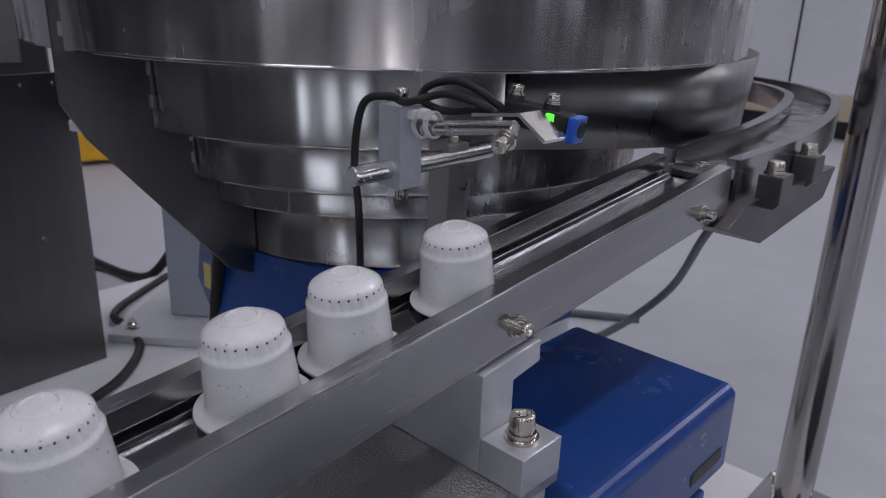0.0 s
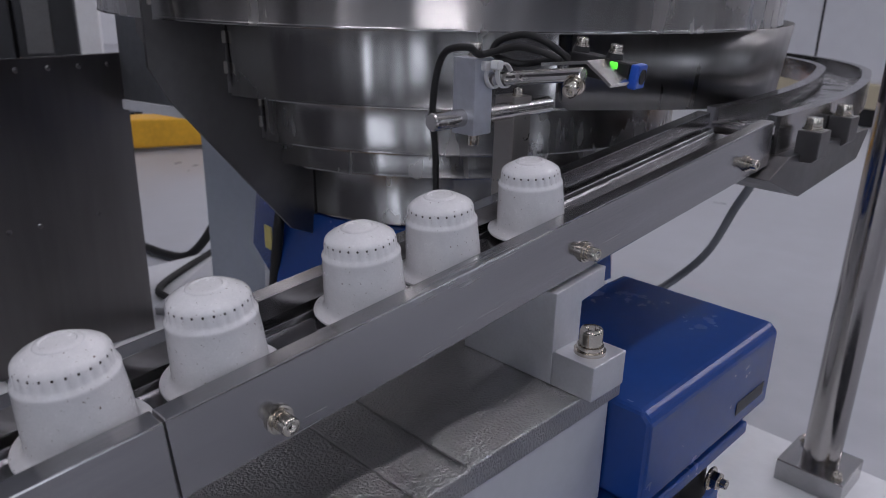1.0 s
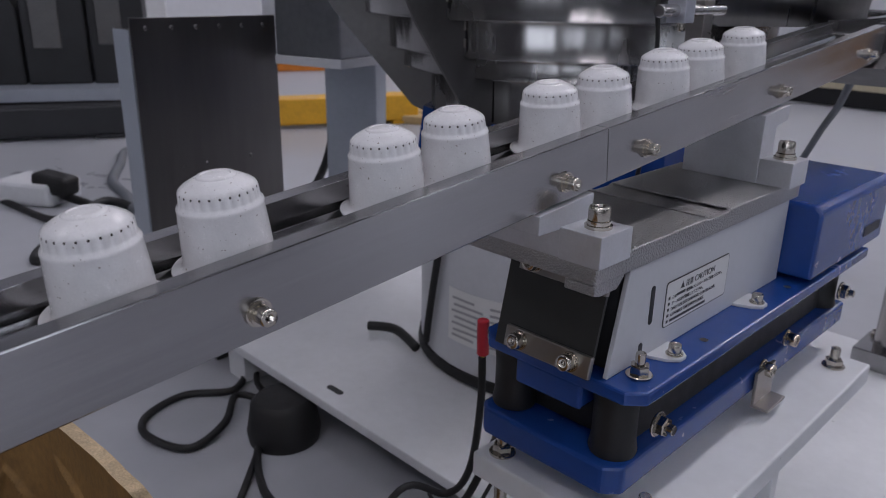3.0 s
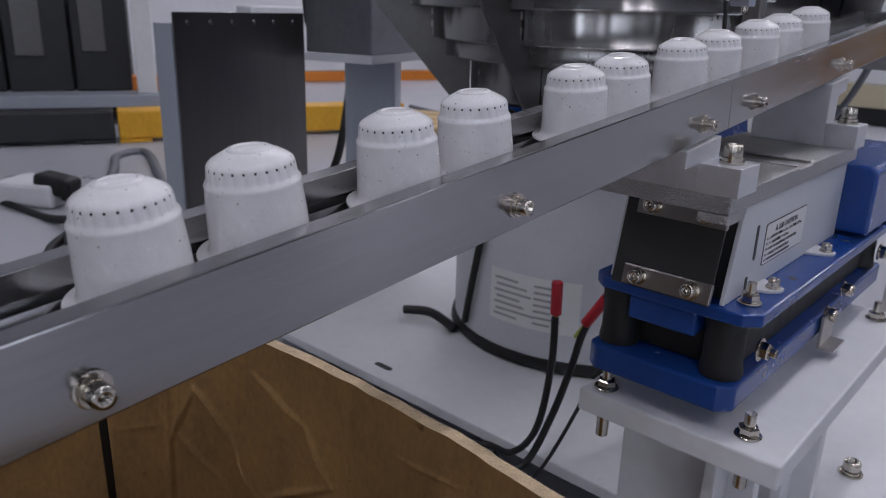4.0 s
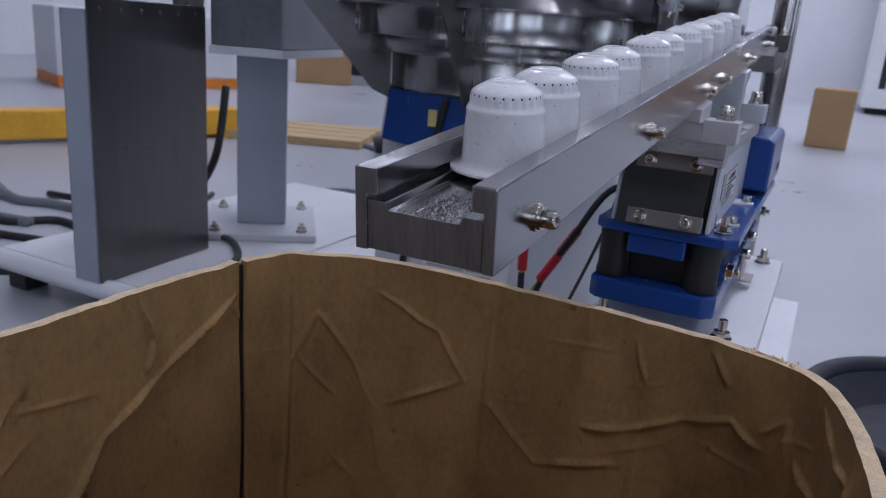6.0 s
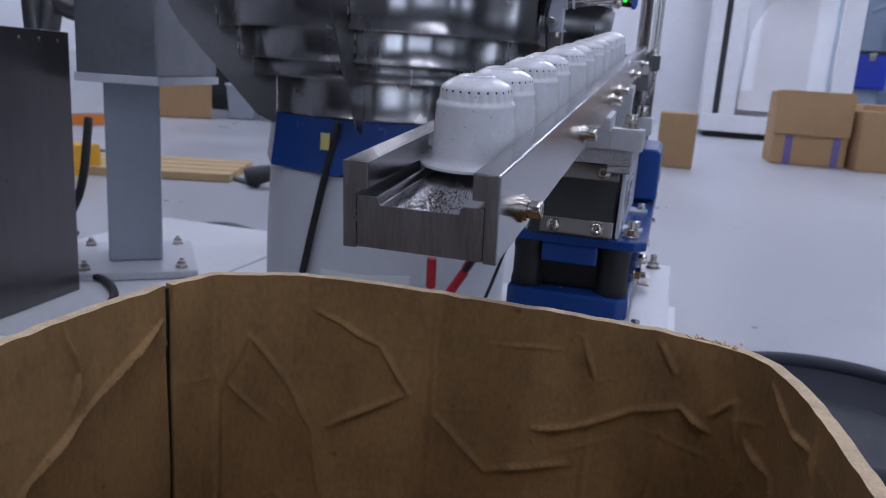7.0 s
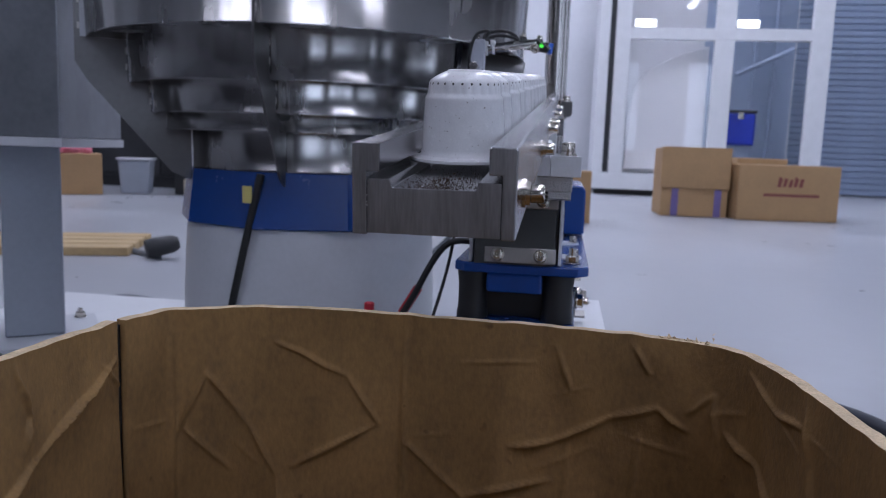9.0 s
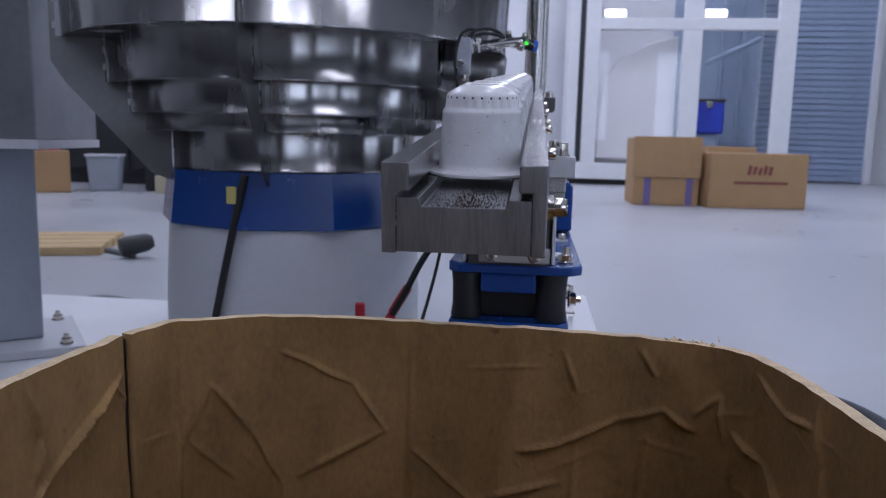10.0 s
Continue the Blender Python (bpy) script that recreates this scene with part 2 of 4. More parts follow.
def cap_screw_mesh(r, h, hexr, knurl=24):
    """A socket head: knurled rim, a recessed hexagon; base at z=0, axis z."""
    b = bmesh.new()
    seg = knurl * 2
    rows = []
    for k, (rr, z) in enumerate([(r * 0.97, 0), (r, h * 0.06), (r, h * 0.82), (r * 0.9, h), (hexr * 1.25, h)]):
        ring = []
        for i in range(seg):
            a = 2 * math.pi * i / seg
            q = rr * (0.955 if (i % 2 and k in (1, 2)) else 1.0)
            ring.append(b.verts.new((q * math.cos(a), q * math.sin(a), z)))
        rows.append(ring)
    for p, q in zip(rows, rows[1:]):
        for i in range(seg):
            j = (i + 1) % seg
            b.faces.new((p[i], p[j], q[j], q[i]))

    def hexed(z):
        ring = []
        for i in range(seg):
            a = 2 * math.pi * i / seg
            s = (a + math.pi / 6) % (math.pi / 3) - math.pi / 6
            q = hexr * math.cos(math.pi / 6) / math.cos(s)
            ring.append(b.verts.new((q * math.cos(a), q * math.sin(a), z)))
        return ring
    top, low = hexed(h), hexed(h * 0.45)
    for p, q in ((rows[-1], top), (top, low)):
        for i in range(seg):
            j = (i + 1) % seg
            b.faces.new((p[i], p[j], q[j], q[i]))
    b.faces.new(low)
    b.faces.new(rows[0][::-1])
    smooth(b, 30)
    return b


def washer_mesh(r, hole, t):
    return lathe([(hole, 0), (r - t * 0.3, 0), (r, t * 0.3), (r, t * 0.7), (r - t * 0.3, t), (hole, t)], 28, closed=True)


def add_screw(parent, m, r=0.00275, h=0.003, washer=0.0038, gap=0.0016, name="screw"):
    """A socket screw with a flat and a spring washer, a part of its parent; its axis is z of m."""
    s = part(name, cap_screw_mesh(r, h, r * 0.48), SCREW, parent, "nickel-plated socket head screw")
    s.matrix_basis = m @ pose(0, 0, gap)
    w = lathe([(r * 0.4, 0), (washer, 0), (washer, gap * 0.42), (washer * 0.84, gap * 0.45), (washer * 0.84, gap * 0.98), (r * 0.4, gap * 0.98)], 28, closed=True)
    w = part("washer", w, SCREW, s)
    w.matrix_basis = pose(0, 0, -gap)
    return s


# ---- the room ----
def setting(name, bm, mat, label, category):
    return tagged(part(name, bm, mat), label, category, kind="structure")


RX0, RX1, RY0, RY1, CEIL = -6.0, 5.0, -4.0, 9.5, 3.4
setting("floor", box(RX0 - .1, RX1 + .1, RY0 - .1, RY1 + .1, FLOOR - 0.1, FLOOR), FLOOR_M, "pale grey painted workshop floor with scuffs", "floor")
setting("ceiling", box(RX0 - .1, RX1 + .1, RY0 - .1, RY1 + .1, CEIL, CEIL + 0.1), WALL, "plain white workshop ceiling", "ceiling")
setting("wall_north", box(RX0, RX1, RY1, RY1 + .1, FLOOR, CEIL), WALL, "plain white workshop wall", "wall")
SOUTH_WINDOWS = ((0.90, 1.75), (2.85, 3.75))
EAST_WINDOWS = ((-3.30, -2.40), (0.45, 1.30), (4.2, 5.2))
WZ0, WZ1 = 0.05, 2.30


def pierced_wall(spans, lo, hi, place):
    """A wall between lo and hi with window openings; place maps (along, depth, z) ranges to a box."""
    b = bmesh.new()
    at = lo
    for s0, s1 in sorted(spans):
        place(b, at, s0, FLOOR, CEIL)
        place(b, s0, s1, FLOOR, WZ0)
        place(b, s0, s1, WZ1, CEIL)
        at = s1
    place(b, at, hi, FLOOR, CEIL)
    return b


setting("wall_south", pierced_wall(SOUTH_WINDOWS, RX0, RX1, lambda b, a, c, z0, z1: box(a, c, RY0 - .1, RY0, z0, z1, bm=b)), WALL_DARK, "dark grey workshop wall with tall windows", "wall")
setting("wall_west", box(RX0 - .1, RX0, RY0, RY1, FLOOR, CEIL), WALL, "plain white workshop wall", "wall")
setting("wall_east", pierced_wall(EAST_WINDOWS, RY0, RY1, lambda b, a, c, z0, z1: box(RX1, RX1 + .1, a, c, z0, z1, bm=b)), WALL_DARK, "dark grey workshop wall with tall windows", "wall")
setting("backdrop_south", box(RX0, RX1, RY0 - 0.62, RY0 - 0.60, FLOOR, CEIL), SKY, "bright overcast daylight outside the windows", "daylight")
setting("backdrop_east", box(RX1 + 0.60, RX1 + 0.62, RY0, RY1, FLOOR, CEIL), SKY, "bright overcast daylight outside the windows", "daylight")
for s0, s1 in SOUTH_WINDOWS + EAST_WINDOWS:
    south = (s0, s1) in SOUTH_WINDOWS
    w = thing("window_frame", "white framed tall workshop window", "window", kind="structure")
    for a, c, z0, z1 in ((s0, s0 + .04, WZ0, WZ1), (s1 - .04, s1, WZ0, WZ1), (s0 + .04, s1 - .04, WZ0, WZ0 + .04), (s0 + .04, s1 - .04, WZ1 - .04, WZ1), (s0 + .04, s1 - .04, 1.2, 1.24)):
        part("bar", box(a, c, RY0 - .08, RY0 - .03, z0, z1) if south else box(RX1 + .03, RX1 + .08, a, c, z0, z1), WHITE, w)


def ceiling_light(x, y, power):
    t = thing("ceiling_light", "long white ceiling light with a pale diffuser", "ceiling light", pose(x, y, CEIL), group="ceiling lights")
    part("frame", box(-0.10, 0.10, -0.75, 0.75, -0.06, -0.001, 0.01), WHITE, t)
    part("diffuser", box(-0.08, 0.08, -0.72, 0.72, -0.068, -0.0605), LABEL, t, "pale diffuser")
    lamp = bpy.data.lights.new("ceiling_lamp", "AREA")
    lamp.shape, lamp.size, lamp.size_y, lamp.energy, lamp.color = "RECTANGLE", 0.16, 1.4, power, (0.98, 0.96, 1.0)
    ob = new("ceiling_lamp", lamp)
    ob.matrix_world = pose(x, y, CEIL - 0.08)


for lx in (-4.0, -2.0, 0.4, 2.6):
    for ly in (-2.0, 0.6, 3.4, 6.2, 8.5):
        if ly > 1 or (ly < 0 and lx > -3) or lx == 0.4:
            ceiling_light(lx, ly, NORTH_WATTS if ly > 3 else SOUTH_WATTS)


# ---- the track ----
def side_guide(sign):
    o = [(0.0235, 0), (0.0155, 0), (0.0155, -0.0080), (0.0193, -0.0080), (0.0193, -0.0262), (0.0235, -0.0262)]
    return [(sign * x, z) for x, z in o]


def end_faces(ob, mat):
    """The sawn ends of a bar that runs along y."""
    ob.data.materials.append(mat)
    for f in ob.data.polygons:
        if abs(f.normal.y) > 0.9:
            f.material_index = 1


BAR = [(-0.0192, -0.0100), (-0.0128, -0.0100), (-0.0118, -0.0124), (0.0118, -0.0124), (0.0128, -0.0100), (0.0192, -0.0100), (0.0192, -0.0258), (-0.0192, -0.0258)]
SCREWS = ((0.0325, 0.1875, 0.3425), (0.4075, 0.5625, 0.7175))
for k, (y0, y1) in enumerate(((0.0, 0.3748), (0.3752, 0.750))):
    t = thing("track_section", "milled aluminium track with lipped guides, floor dusted with coffee" if k == 0 else
              "milled aluminium track with lipped guides, butted against its neighbour", "conveyor track", TILT, group="track sections")
    end_faces(part("side_guide", prism(side_guide(1), y0, y1, bevel=0.0006), ALU, t), ALU_END)
    end_faces(part("side_guide", prism(side_guide(-1), y0, y1, bevel=0.0003), ALU, t), ALU_END)
    end_faces(part("base_bar", prism(BAR, y0 + 0.0004, y1, bevel=0.0002), ALU, t), ALU_END)
    for y in SCREWS[k]:
        add_screw(t, pose(0.0235, y, -0.0172, 0, 90, 0), r=0.0030, h=0.0044, washer=0.0046, gap=0.0024, name="guide_screw")


# ---- capsules ----
CAP = [(0.0, 0.0), (0.0185, 0.0), (0.0187, 0.0005), (0.0185, 0.0010), (0.0160, 0.0013), (0.0149, 0.0020), (0.0146, 0.0040), (0.0142, 0.0120), (0.0136, 0.0203),
       (0.01375, 0.0209), (0.0135, 0.0216), (0.0129, 0.0223), (0.0127, 0.0230), (0.0126, 0.0245), (0.0124, 0.0261), (0.0120, 0.0270), (0.0109, 0.0279), (0.0086, 0.0292),
       (0.0067, 0.0301), (0.0063, 0.0301), (0.0060, 0.0306), (0.0048, 0.0308), (0.0044, 0.0304), (0.0034, 0.0305), (0.0, 0.0306)]
FLUTES = 25


def capsule():
    t = thing("coffee_capsule", "white plastic coffee capsule standing on its rim in the track", "capsule", group="capsules on the track")
    b = lathe(CAP, FLUTES * 6, angle=50)
    for v in b.verts:
        # shallow flutes run down from the holes to the shoulder
        if 0.0222 < v.co.z < 0.0268:
            dip = 0.5 + 0.5 * math.cos(FLUTES * math.atan2(v.co.y, v.co.x))
            k = 1 - 0.020 * dip * dip * min(1, (v.co.z - 0.0222) / 0.0006)
            v.co.x, v.co.y = v.co.x * k, v.co.y * k
    part("shell", b, CAPSULE, t)
    b = bmesh.new()
    for i in range(FLUTES):
        a = 2 * math.pi * i / FLUTES
        m = pose(0.01206 * math.cos(a), 0.01206 * math.sin(a), 0.0259, 0, 84, math.degrees(a))
        lathe([(0, 0.0002), (0.00042, 0.00018), (0.00046, -0.0003)], 8, b, m)
    tagged(part("perforation_ring", b, HOLE, t, "ring of small dark perforations"), kind="stuff")
    return t


first = capsule()
first.matrix_basis = TILT @ pose(0.0005, 0.0573, -0.0098)
for i, y in enumerate((0.0955, 0.1528, 0.1935, 0.262, 0.2995, 0.362, 0.404, 0.462, 0.5013, 0.5552)):
    copy_thing(first, TILT @ pose(random.uniform(-0.0005, 0.0005), y, -0.0098, 0, 0, 37 * i))



# coffee dust lying in the groove near the open end
bm = bmesh.new()
rng = random.Random(4)
for i in range(900):
    y = abs(rng.gauss(0, 0.016)) + 0.0006 if i < 760 else rng.uniform(0, 0.5)
    x = rng.gauss(0.001, 0.0045)
    if abs(x) > 0.0112:
        continue
    r = rng.uniform(0.00008, 0.00026)
    c = Vector((x, y, -0.0124 + r * 0.5))
    v = [bm.verts.new(c + r * Vector((math.cos(a + i), math.sin(a + i), -0.5))) for a in (0, 2.1, 4.2)] + [bm.verts.new(c + Vector((0, 0, r)))]
    for f in ((0, 1, 2), (0, 1, 3), (1, 2, 3), (2, 0, 3)):
        bm.faces.new([v[k] for k in f])
tagged(part("coffee_dust", bm, GROUNDS, None, m=TILT), "dark coffee dust scattered in the track groove", "coffee dust", kind="stuff")


# ---- linear feeder under the track ----
FACING_X = Matrix(((0, 0, 1, 0), (1, 0, 0, 0), (0, 1, 0, 0), (0, 0, 0, 1)))   # a sheet facing +x, read along +y


def words(parent, text, x, y, size, mat, m):
    c = bpy.data.curves.new("print", "FONT")
    c.body, c.size, c.extrude = text, size, 0.00008
    c.materials.append(mat)
    ob = new("print", c)
    ob.parent = parent
    ob.matrix_basis = m @ pose(x, y, 0.0003)
    return ob


def rounded(w, h, r, n=5):
    out = []
    for cx, cy, a0 in ((w - r, r, -90), (w - r, h - r, 0), (r, h - r, 90), (r, r, 180)):
        for k in range(n + 1):
            a = radians(a0 + 90 * k / n)
            out.append((cx + r * math.cos(a), cy + r * math.sin(a)))
    return out


def hexagon(r, h, bm=None, m=None):
    return lathe([(0, 0), (r, 0), (r, h * 0.85), (r * 0.88, h), (0, h)], 6, bm, m, angle=10)


def add_nut(parent, m, r=0.0045, h=0.004, stud=0.006, name="nut", sr=None):
    """A hexagon nut on washers with the stud's end standing out of it."""
    nut = part(name, hexagon(r, h), SCREW, parent, "nickel-plated hexagon nut")
    nut.matrix_basis = m @ pose(0, 0, 0.0016)
    w = part("washer", washer_mesh(r * 1.3, r * 0.4, 0.0016), SCREW, nut)
    w.matrix_basis = pose(0, 0, -0.0016)
    st = part("stud", rod((0, 0, -0.0005), (0, 0, h + stud), sr or r * 0.52, 16, 0.0005), SCREW, nut)
    return nut


def feeder():
    t = thing("linear_feeder", "vibrating linear feeder, blue base, pale covers, cast plate", "feeder")
    top = [(0.3450, -0.0180), (0.446, -0.0180), (0.449, -0.0192), (0.471, -0.0192), (0.474, -0.0180), (0.560, -0.0180), (0.572, -0.0190),
           (0.572, -0.0290), (0.3450, -0.0290)]
    plate = part("top_plate", prism(top, -0.036, 0.042, "x", 0.0008), CAST, t, "grey textured cast plate")
    part("lug", prism([(0.3452, -0.0292), (0.3452, -0.0340), (0.3500, -0.0352), (0.3640, -0.0352), (0.3700, -0.0292)], 0.0250, 0.0415, "x", 0.0006), CAST, plate)
    for y in (0.4475, 0.4725):
        part("ridge", box(-0.034, 0.040, y - 0.0012, y + 0.0012, -0.0181, -0.0171, 0.0004), CAST, plate)
    part("bolt_hole", lathe([(0, 0), (0.0052, 0), (0.0056, 0.0003), (0.0065, 0.0003), (0.0068, 0)], 28), DARK, plate, "dark countersunk bolt hole").matrix_basis = pose(0.0085, 0.395, -0.0179)
    side = [(0.3700, -0.0866), (0.3825, -0.0292), (0.5710, -0.0292), (0.5713, -0.0866)]
    for x0, x1 in ((0.0345, 0.0372), (-0.0342, -0.0315)):
        cover = part("side_cover", prism(side, x0, x1, "x", 0.0005), PANEL, t)
        if x0 > 0:
            for y, z, h in ((0.4060, -0.0572, 0.0215), (0.3990, -0.0812, 0.0100)):
                part("slot", prism([(a - 0.0019 + y, b - h / 2 + z) for a, b in rounded(0.0038, h, 0.0018)], x1 + 0.0001, x1 + 0.0003, "x"), DARK, cover, "dark rounded slot")
            for y in (0.4170, 0.5170):
                ear = [(y - 0.012, 0.0373), (y + 0.012, 0.0373), (y + 0.008, 0.0480), (y + 0.0030, 0.0530), (y - 0.0030, 0.0530), (y - 0.008, 0.0480)]
                part("mounting_ear", prism([(b, a) for a, b in ear], -0.0867, -0.0848, "z", 0.0003), PANEL, cover)
    # caution label
    lab = part("caution_label", prism(rounded(0.0715, 0.0262, 0.0022), 0, 0.0002, "z"), INK, t, "white caution label with black border and print")
    m = Matrix.Translation((0.0373, 0.4195, -0.0748)) @ FACING_X
    lab.matrix_basis = m
    part("label_face", prism([(x + 0.0007, y + 0.0007) for x, y in rounded(0.0701, 0.0248, 0.0018)], 0.0002, 0.0004, "z"), LABEL, lab)
    one = Matrix.Translation((0, 0, 0.0003))
    words(lab, "CAUTION", 0.0300, 0.0193, 0.0052, INK, one)
    words(lab, "ONLY USE RECOMENDED CONTROLLER.", 0.0065, 0.0088, 0.0027, INK, one)
    words(lab, "CONNECT THE EARTH CABLE.", 0.0065, 0.0054, 0.0027, INK, one)
    words(lab, "注意", 0.0203, 0.0194, 0.0042, INK, one)
    words(lab, "この", 0.0065, 0.0156, 0.0024, INK, one)
    words(lab, "専用のコントローラをご使用ください。", 0.0215, 0.0156, 0.0024, INK, one)
    words(lab, "アースは必ず接続してください。", 0.0065, 0.0122, 0.0024, INK, one)
    tri = bmesh.new()
    prism([(0.0150, 0.0192), (0.0192, 0.0192), (0.0171, 0.0232)], 0.0004, 0.0005, "z", bm=tri)
    box(0.0118, 0.0208, 0.0159, 0.0175, 0.0004, 0.0005, bm=tri)
    box(0.0065, 0.0465, 0.0022, 0.0037, 0.0004, 0.0005, bm=tri)
    for yy in (0.0157, 0.0124, 0.0090, 0.0056, 0.0022):
        box(0.0030, 0.0048, yy, yy + 0.0017, 0.0004, 0.0005, bm=tri)
    part("print_bar", tri, INK, lab)
    # springs at both ends
    for y, lean in ((0.3620, 0.0125), (0.5725, 0.006)):
        part("leaf_spring", prism([(y, -0.0865), (y + lean, -0.0320), (y + lean + 0.0022, -0.0320), (y + 0.0022, -0.0865)], -0.029, 0.0315, "x", 0.0002), SPRING, t, "dark composite leaf spring")
    for z, yo, name in ((-0.0795, 0.3625, "lower"), (-0.0385, 0.3725, "upper")):
        bar = part("clamp_bar", box(-0.021, 0.033, -0.0030, 0, -0.0058, 0.0058, 0.0006), POST, t, "bright steel clamp bar")
        bar.matrix_basis = pose(0, yo + 0.0008, z, -12, 0, 0)
        for x in (-0.0109, 0.0215):
            add_screw(bar, pose(x, -0.0030, 0, 90, 0, 0), r=0.0043, h=0.0052, washer=0.0052, gap=0.0018, name="clamp_screw")
    part("core", box(-0.0305, 0.0335, 0.3795, 0.5700, -0.0866, -0.0300), DARK, t, "dark magnet housing behind the covers")
    flange = [(-0.045, 0.374), (-0.037, 0.366), (0.050, 0.366), (0.0585, 0.3745), (0.0585, 0.6900), (-0.045, 0.6900)]
    part("flange", prism(flange, -0.0945, -0.0868, "z", 0.0014), BLUE, t)
    part("middle_beam", box(-0.0195, 0.0235, 0.3690, 0.3890, -0.1100, -0.0947, 0.002), BLUE, t)
    part("lower_base", prism([(-0.0443, 0.372), (-0.038, 0.366), (0.042, 0.366), (0.0500, 0.374), (0.0500, 0.6880), (-0.0443, 0.6880)], -0.1500, -0.1330, "z", 0.002), BLUE, t)
    for x in (-0.031, 0.036):
        for y in (0.384, 0.668):
            part("rubber_mount", lathe([(0, -0.1328), (0.0122, -0.1328), (0.0128, -0.1310), (0.0116, -0.1230), (0.0116, -0.1060), (0.0128, -0.0965), (0.0122, -0.0948), (0, -0.0948)], 28, m=pose(x, y, 0)), RUBBER, t, "black rubber vibration mount")
    # added black block: gives the open hollow between the mounts its shade
    part("recess_shade_block", box(-0.0270, 0.0400, 0.3900, 0.6620, -0.1328, -0.0950, 0.001), RUBBER, t, "black block standing in for shade in the hollow between the beams")
    cover = part("rear_cover", prism([(-0.046, -0.083), (0.0585, -0.083), (0.0585, -0.0375), (0.0540, -0.0330), (-0.0415, -0.0330), (-0.046, -0.0375)], 0.5725, 0.7120, "y", 0.0022), BLUE, t, "glossy blue rear cover with chamfered edges")
    part("vent_slot", box(0.0586, 0.0590, 0.668, 0.702, -0.0735, -0.0660), DARK, cover, "dark rectangular vent slot")
    part("bore", lathe([(0, 0), (0.0022, 0), (0.0024, 0.0002)], 16), DARK, t).matrix_basis = pose(0.0485, 0.4480, -0.0867)
    part("bore", lathe([(0, 0), (0.0022, 0), (0.0024, 0.0002)], 16), DARK, t).matrix_basis = pose(0.0485, 0.5620, -0.0867)
    add_nut(t, pose(0.0455, 0.3860, -0.0867), 0.0052, 0.0050, 0.0062)
    for y in (0.4170, 0.5170):
        add_screw(t, pose(0.0475, y, -0.0847), r=0.0034, h=0.0042, washer=0.0046, gap=0.0014, name="ear_screw")
    for y in (0.4020, 0.6700):
        add_nut(t, pose(0.0500, y, -0.1190, 0, 90, 0), 0.0055, 0.0048, 0.004)
    for y in (0.5380, 0.5720):
        add_screw(t, pose(0.0500, y, -0.1360 + (0.010 if y > 0.57 else 0), 0, 90, 0), r=0.0046, h=0.0058, washer=0.0058, gap=0.002, name="side_bolt")
    part("steel_bracket", prism([(0.0515, -0.1590), (0.0630, -0.1590), (0.0630, -0.1570), (0.0535, -0.1570), (0.0535, -0.1345), (0.0515, -0.1345)], 0.524, 0.551, "y", 0.0003), POST, t, "bent steel bracket")
    return t


feeder()

near = thing("mounting_block", "small aluminium block bolted under the track's front", "mounting block", group="track mounting blocks")
part("body", prism([(0.3230, -0.0045), (0.3385, -0.0045), (0.3385, -0.0178), (0.3625, -0.0178), (0.3625, 0.0080), (0.3230, 0.0042)], -0.024, 0.0258, "x", 0.0004), BLOCK, near)
part("foot", box(0.0260, 0.0477, 0.3375, 0.3620, -0.0178, -0.0030, 0.0004), BLOCK, near)
add_screw(near, pose(0.0378, 0.3495, -0.0030), r=0.0048, h=0.0064, washer=0.0062, gap=0.0034, name="bolt")
far = thing("mounting_block", "tall aluminium block with stepped foot bolted under the track", "mounting block", group="track mounting blocks")
part("body", prism([(0.5400, -0.0178), (0.5590, -0.0178), (0.5590, 0.0155), (0.5755, 0.0180), (0.5755, 0.0275), (0.5400, 0.0241)], -0.024, 0.0262, "x", 0.0004), BLOCK, far)
part("foot", box(0.0264, 0.0470, 0.5400, 0.5640, -0.0178, -0.0020, 0.0004), BLOCK, far)
add_screw(far, pose(0.0370, 0.5515, -0.0020), r=0.0050, h=0.0072, washer=0.0068, gap=0.0036, name="bolt")

# ---- feeder pedestal and machine stand ----
ped = thing("feeder_pedestal", "white steel pedestal plate on legs under the linear feeder", "pedestal")
part("top", box(-0.046, 0.0830, 0.3660, 0.6640, -0.1830, -0.1670, 0.0015), WHITE, ped)
for y in (0.430, 0.590):
    part("leg", box(-0.040, 0.055, y - 0.006, y + 0.006, STAND + 0.0005, -0.1832, 0.001), WHITE, ped)
    part("web", box(0.0300, 0.0380, y - 0.030, y - 0.0062, STAND + 0.0005, -0.1832, 0.001), WHITE, ped)
for x, y in ((-0.033, 0.378), (0.057, 0.386), (0.064, 0.640), (-0.033, 0.640)):
    add_nut(ped, pose(x, y, -0.1670), 0.0062, 0.0050, 0.0085, sr=0.0034)
    part("stud_end", rod((x, y, -0.202), (x, y, -0.1832), 0.0040, 14, 0.0006), SCREW, ped)


def rubber_foot(x, y, label):
    f = part("rubber_foot", lathe([(0, FLOOR), (0.040, FLOOR), (0.042, FLOOR + 0.012), (0.036, FLOOR + 0.046), (0.030, FLOOR + 0.052), (0, FLOOR + 0.0524)], 40, m=pose(x, y, 0)), RUBBER, stand, label)
    return f


stand = thing("machine_stand", "white steel stand plate carrying the bowl feeder and pole", "stand")
part("plate", box(-0.640, 0.108, 0.500, 1.100, STAND - 0.012, STAND, 0.0015), WHITE, stand)
part("slot", prism([(a - 0.4095, b + 0.5190) for a, b in rounded(0.026, 0.008, 0.0038)], STAND + 0.0002, STAND + 0.0005, "z"), DARK, stand, "dark elongated slot")
add_screw(stand, pose(0.0640, 0.6820, STAND), r=0.0075, h=0.0090, washer=0.0105, gap=0.004, name="stand_bolt")
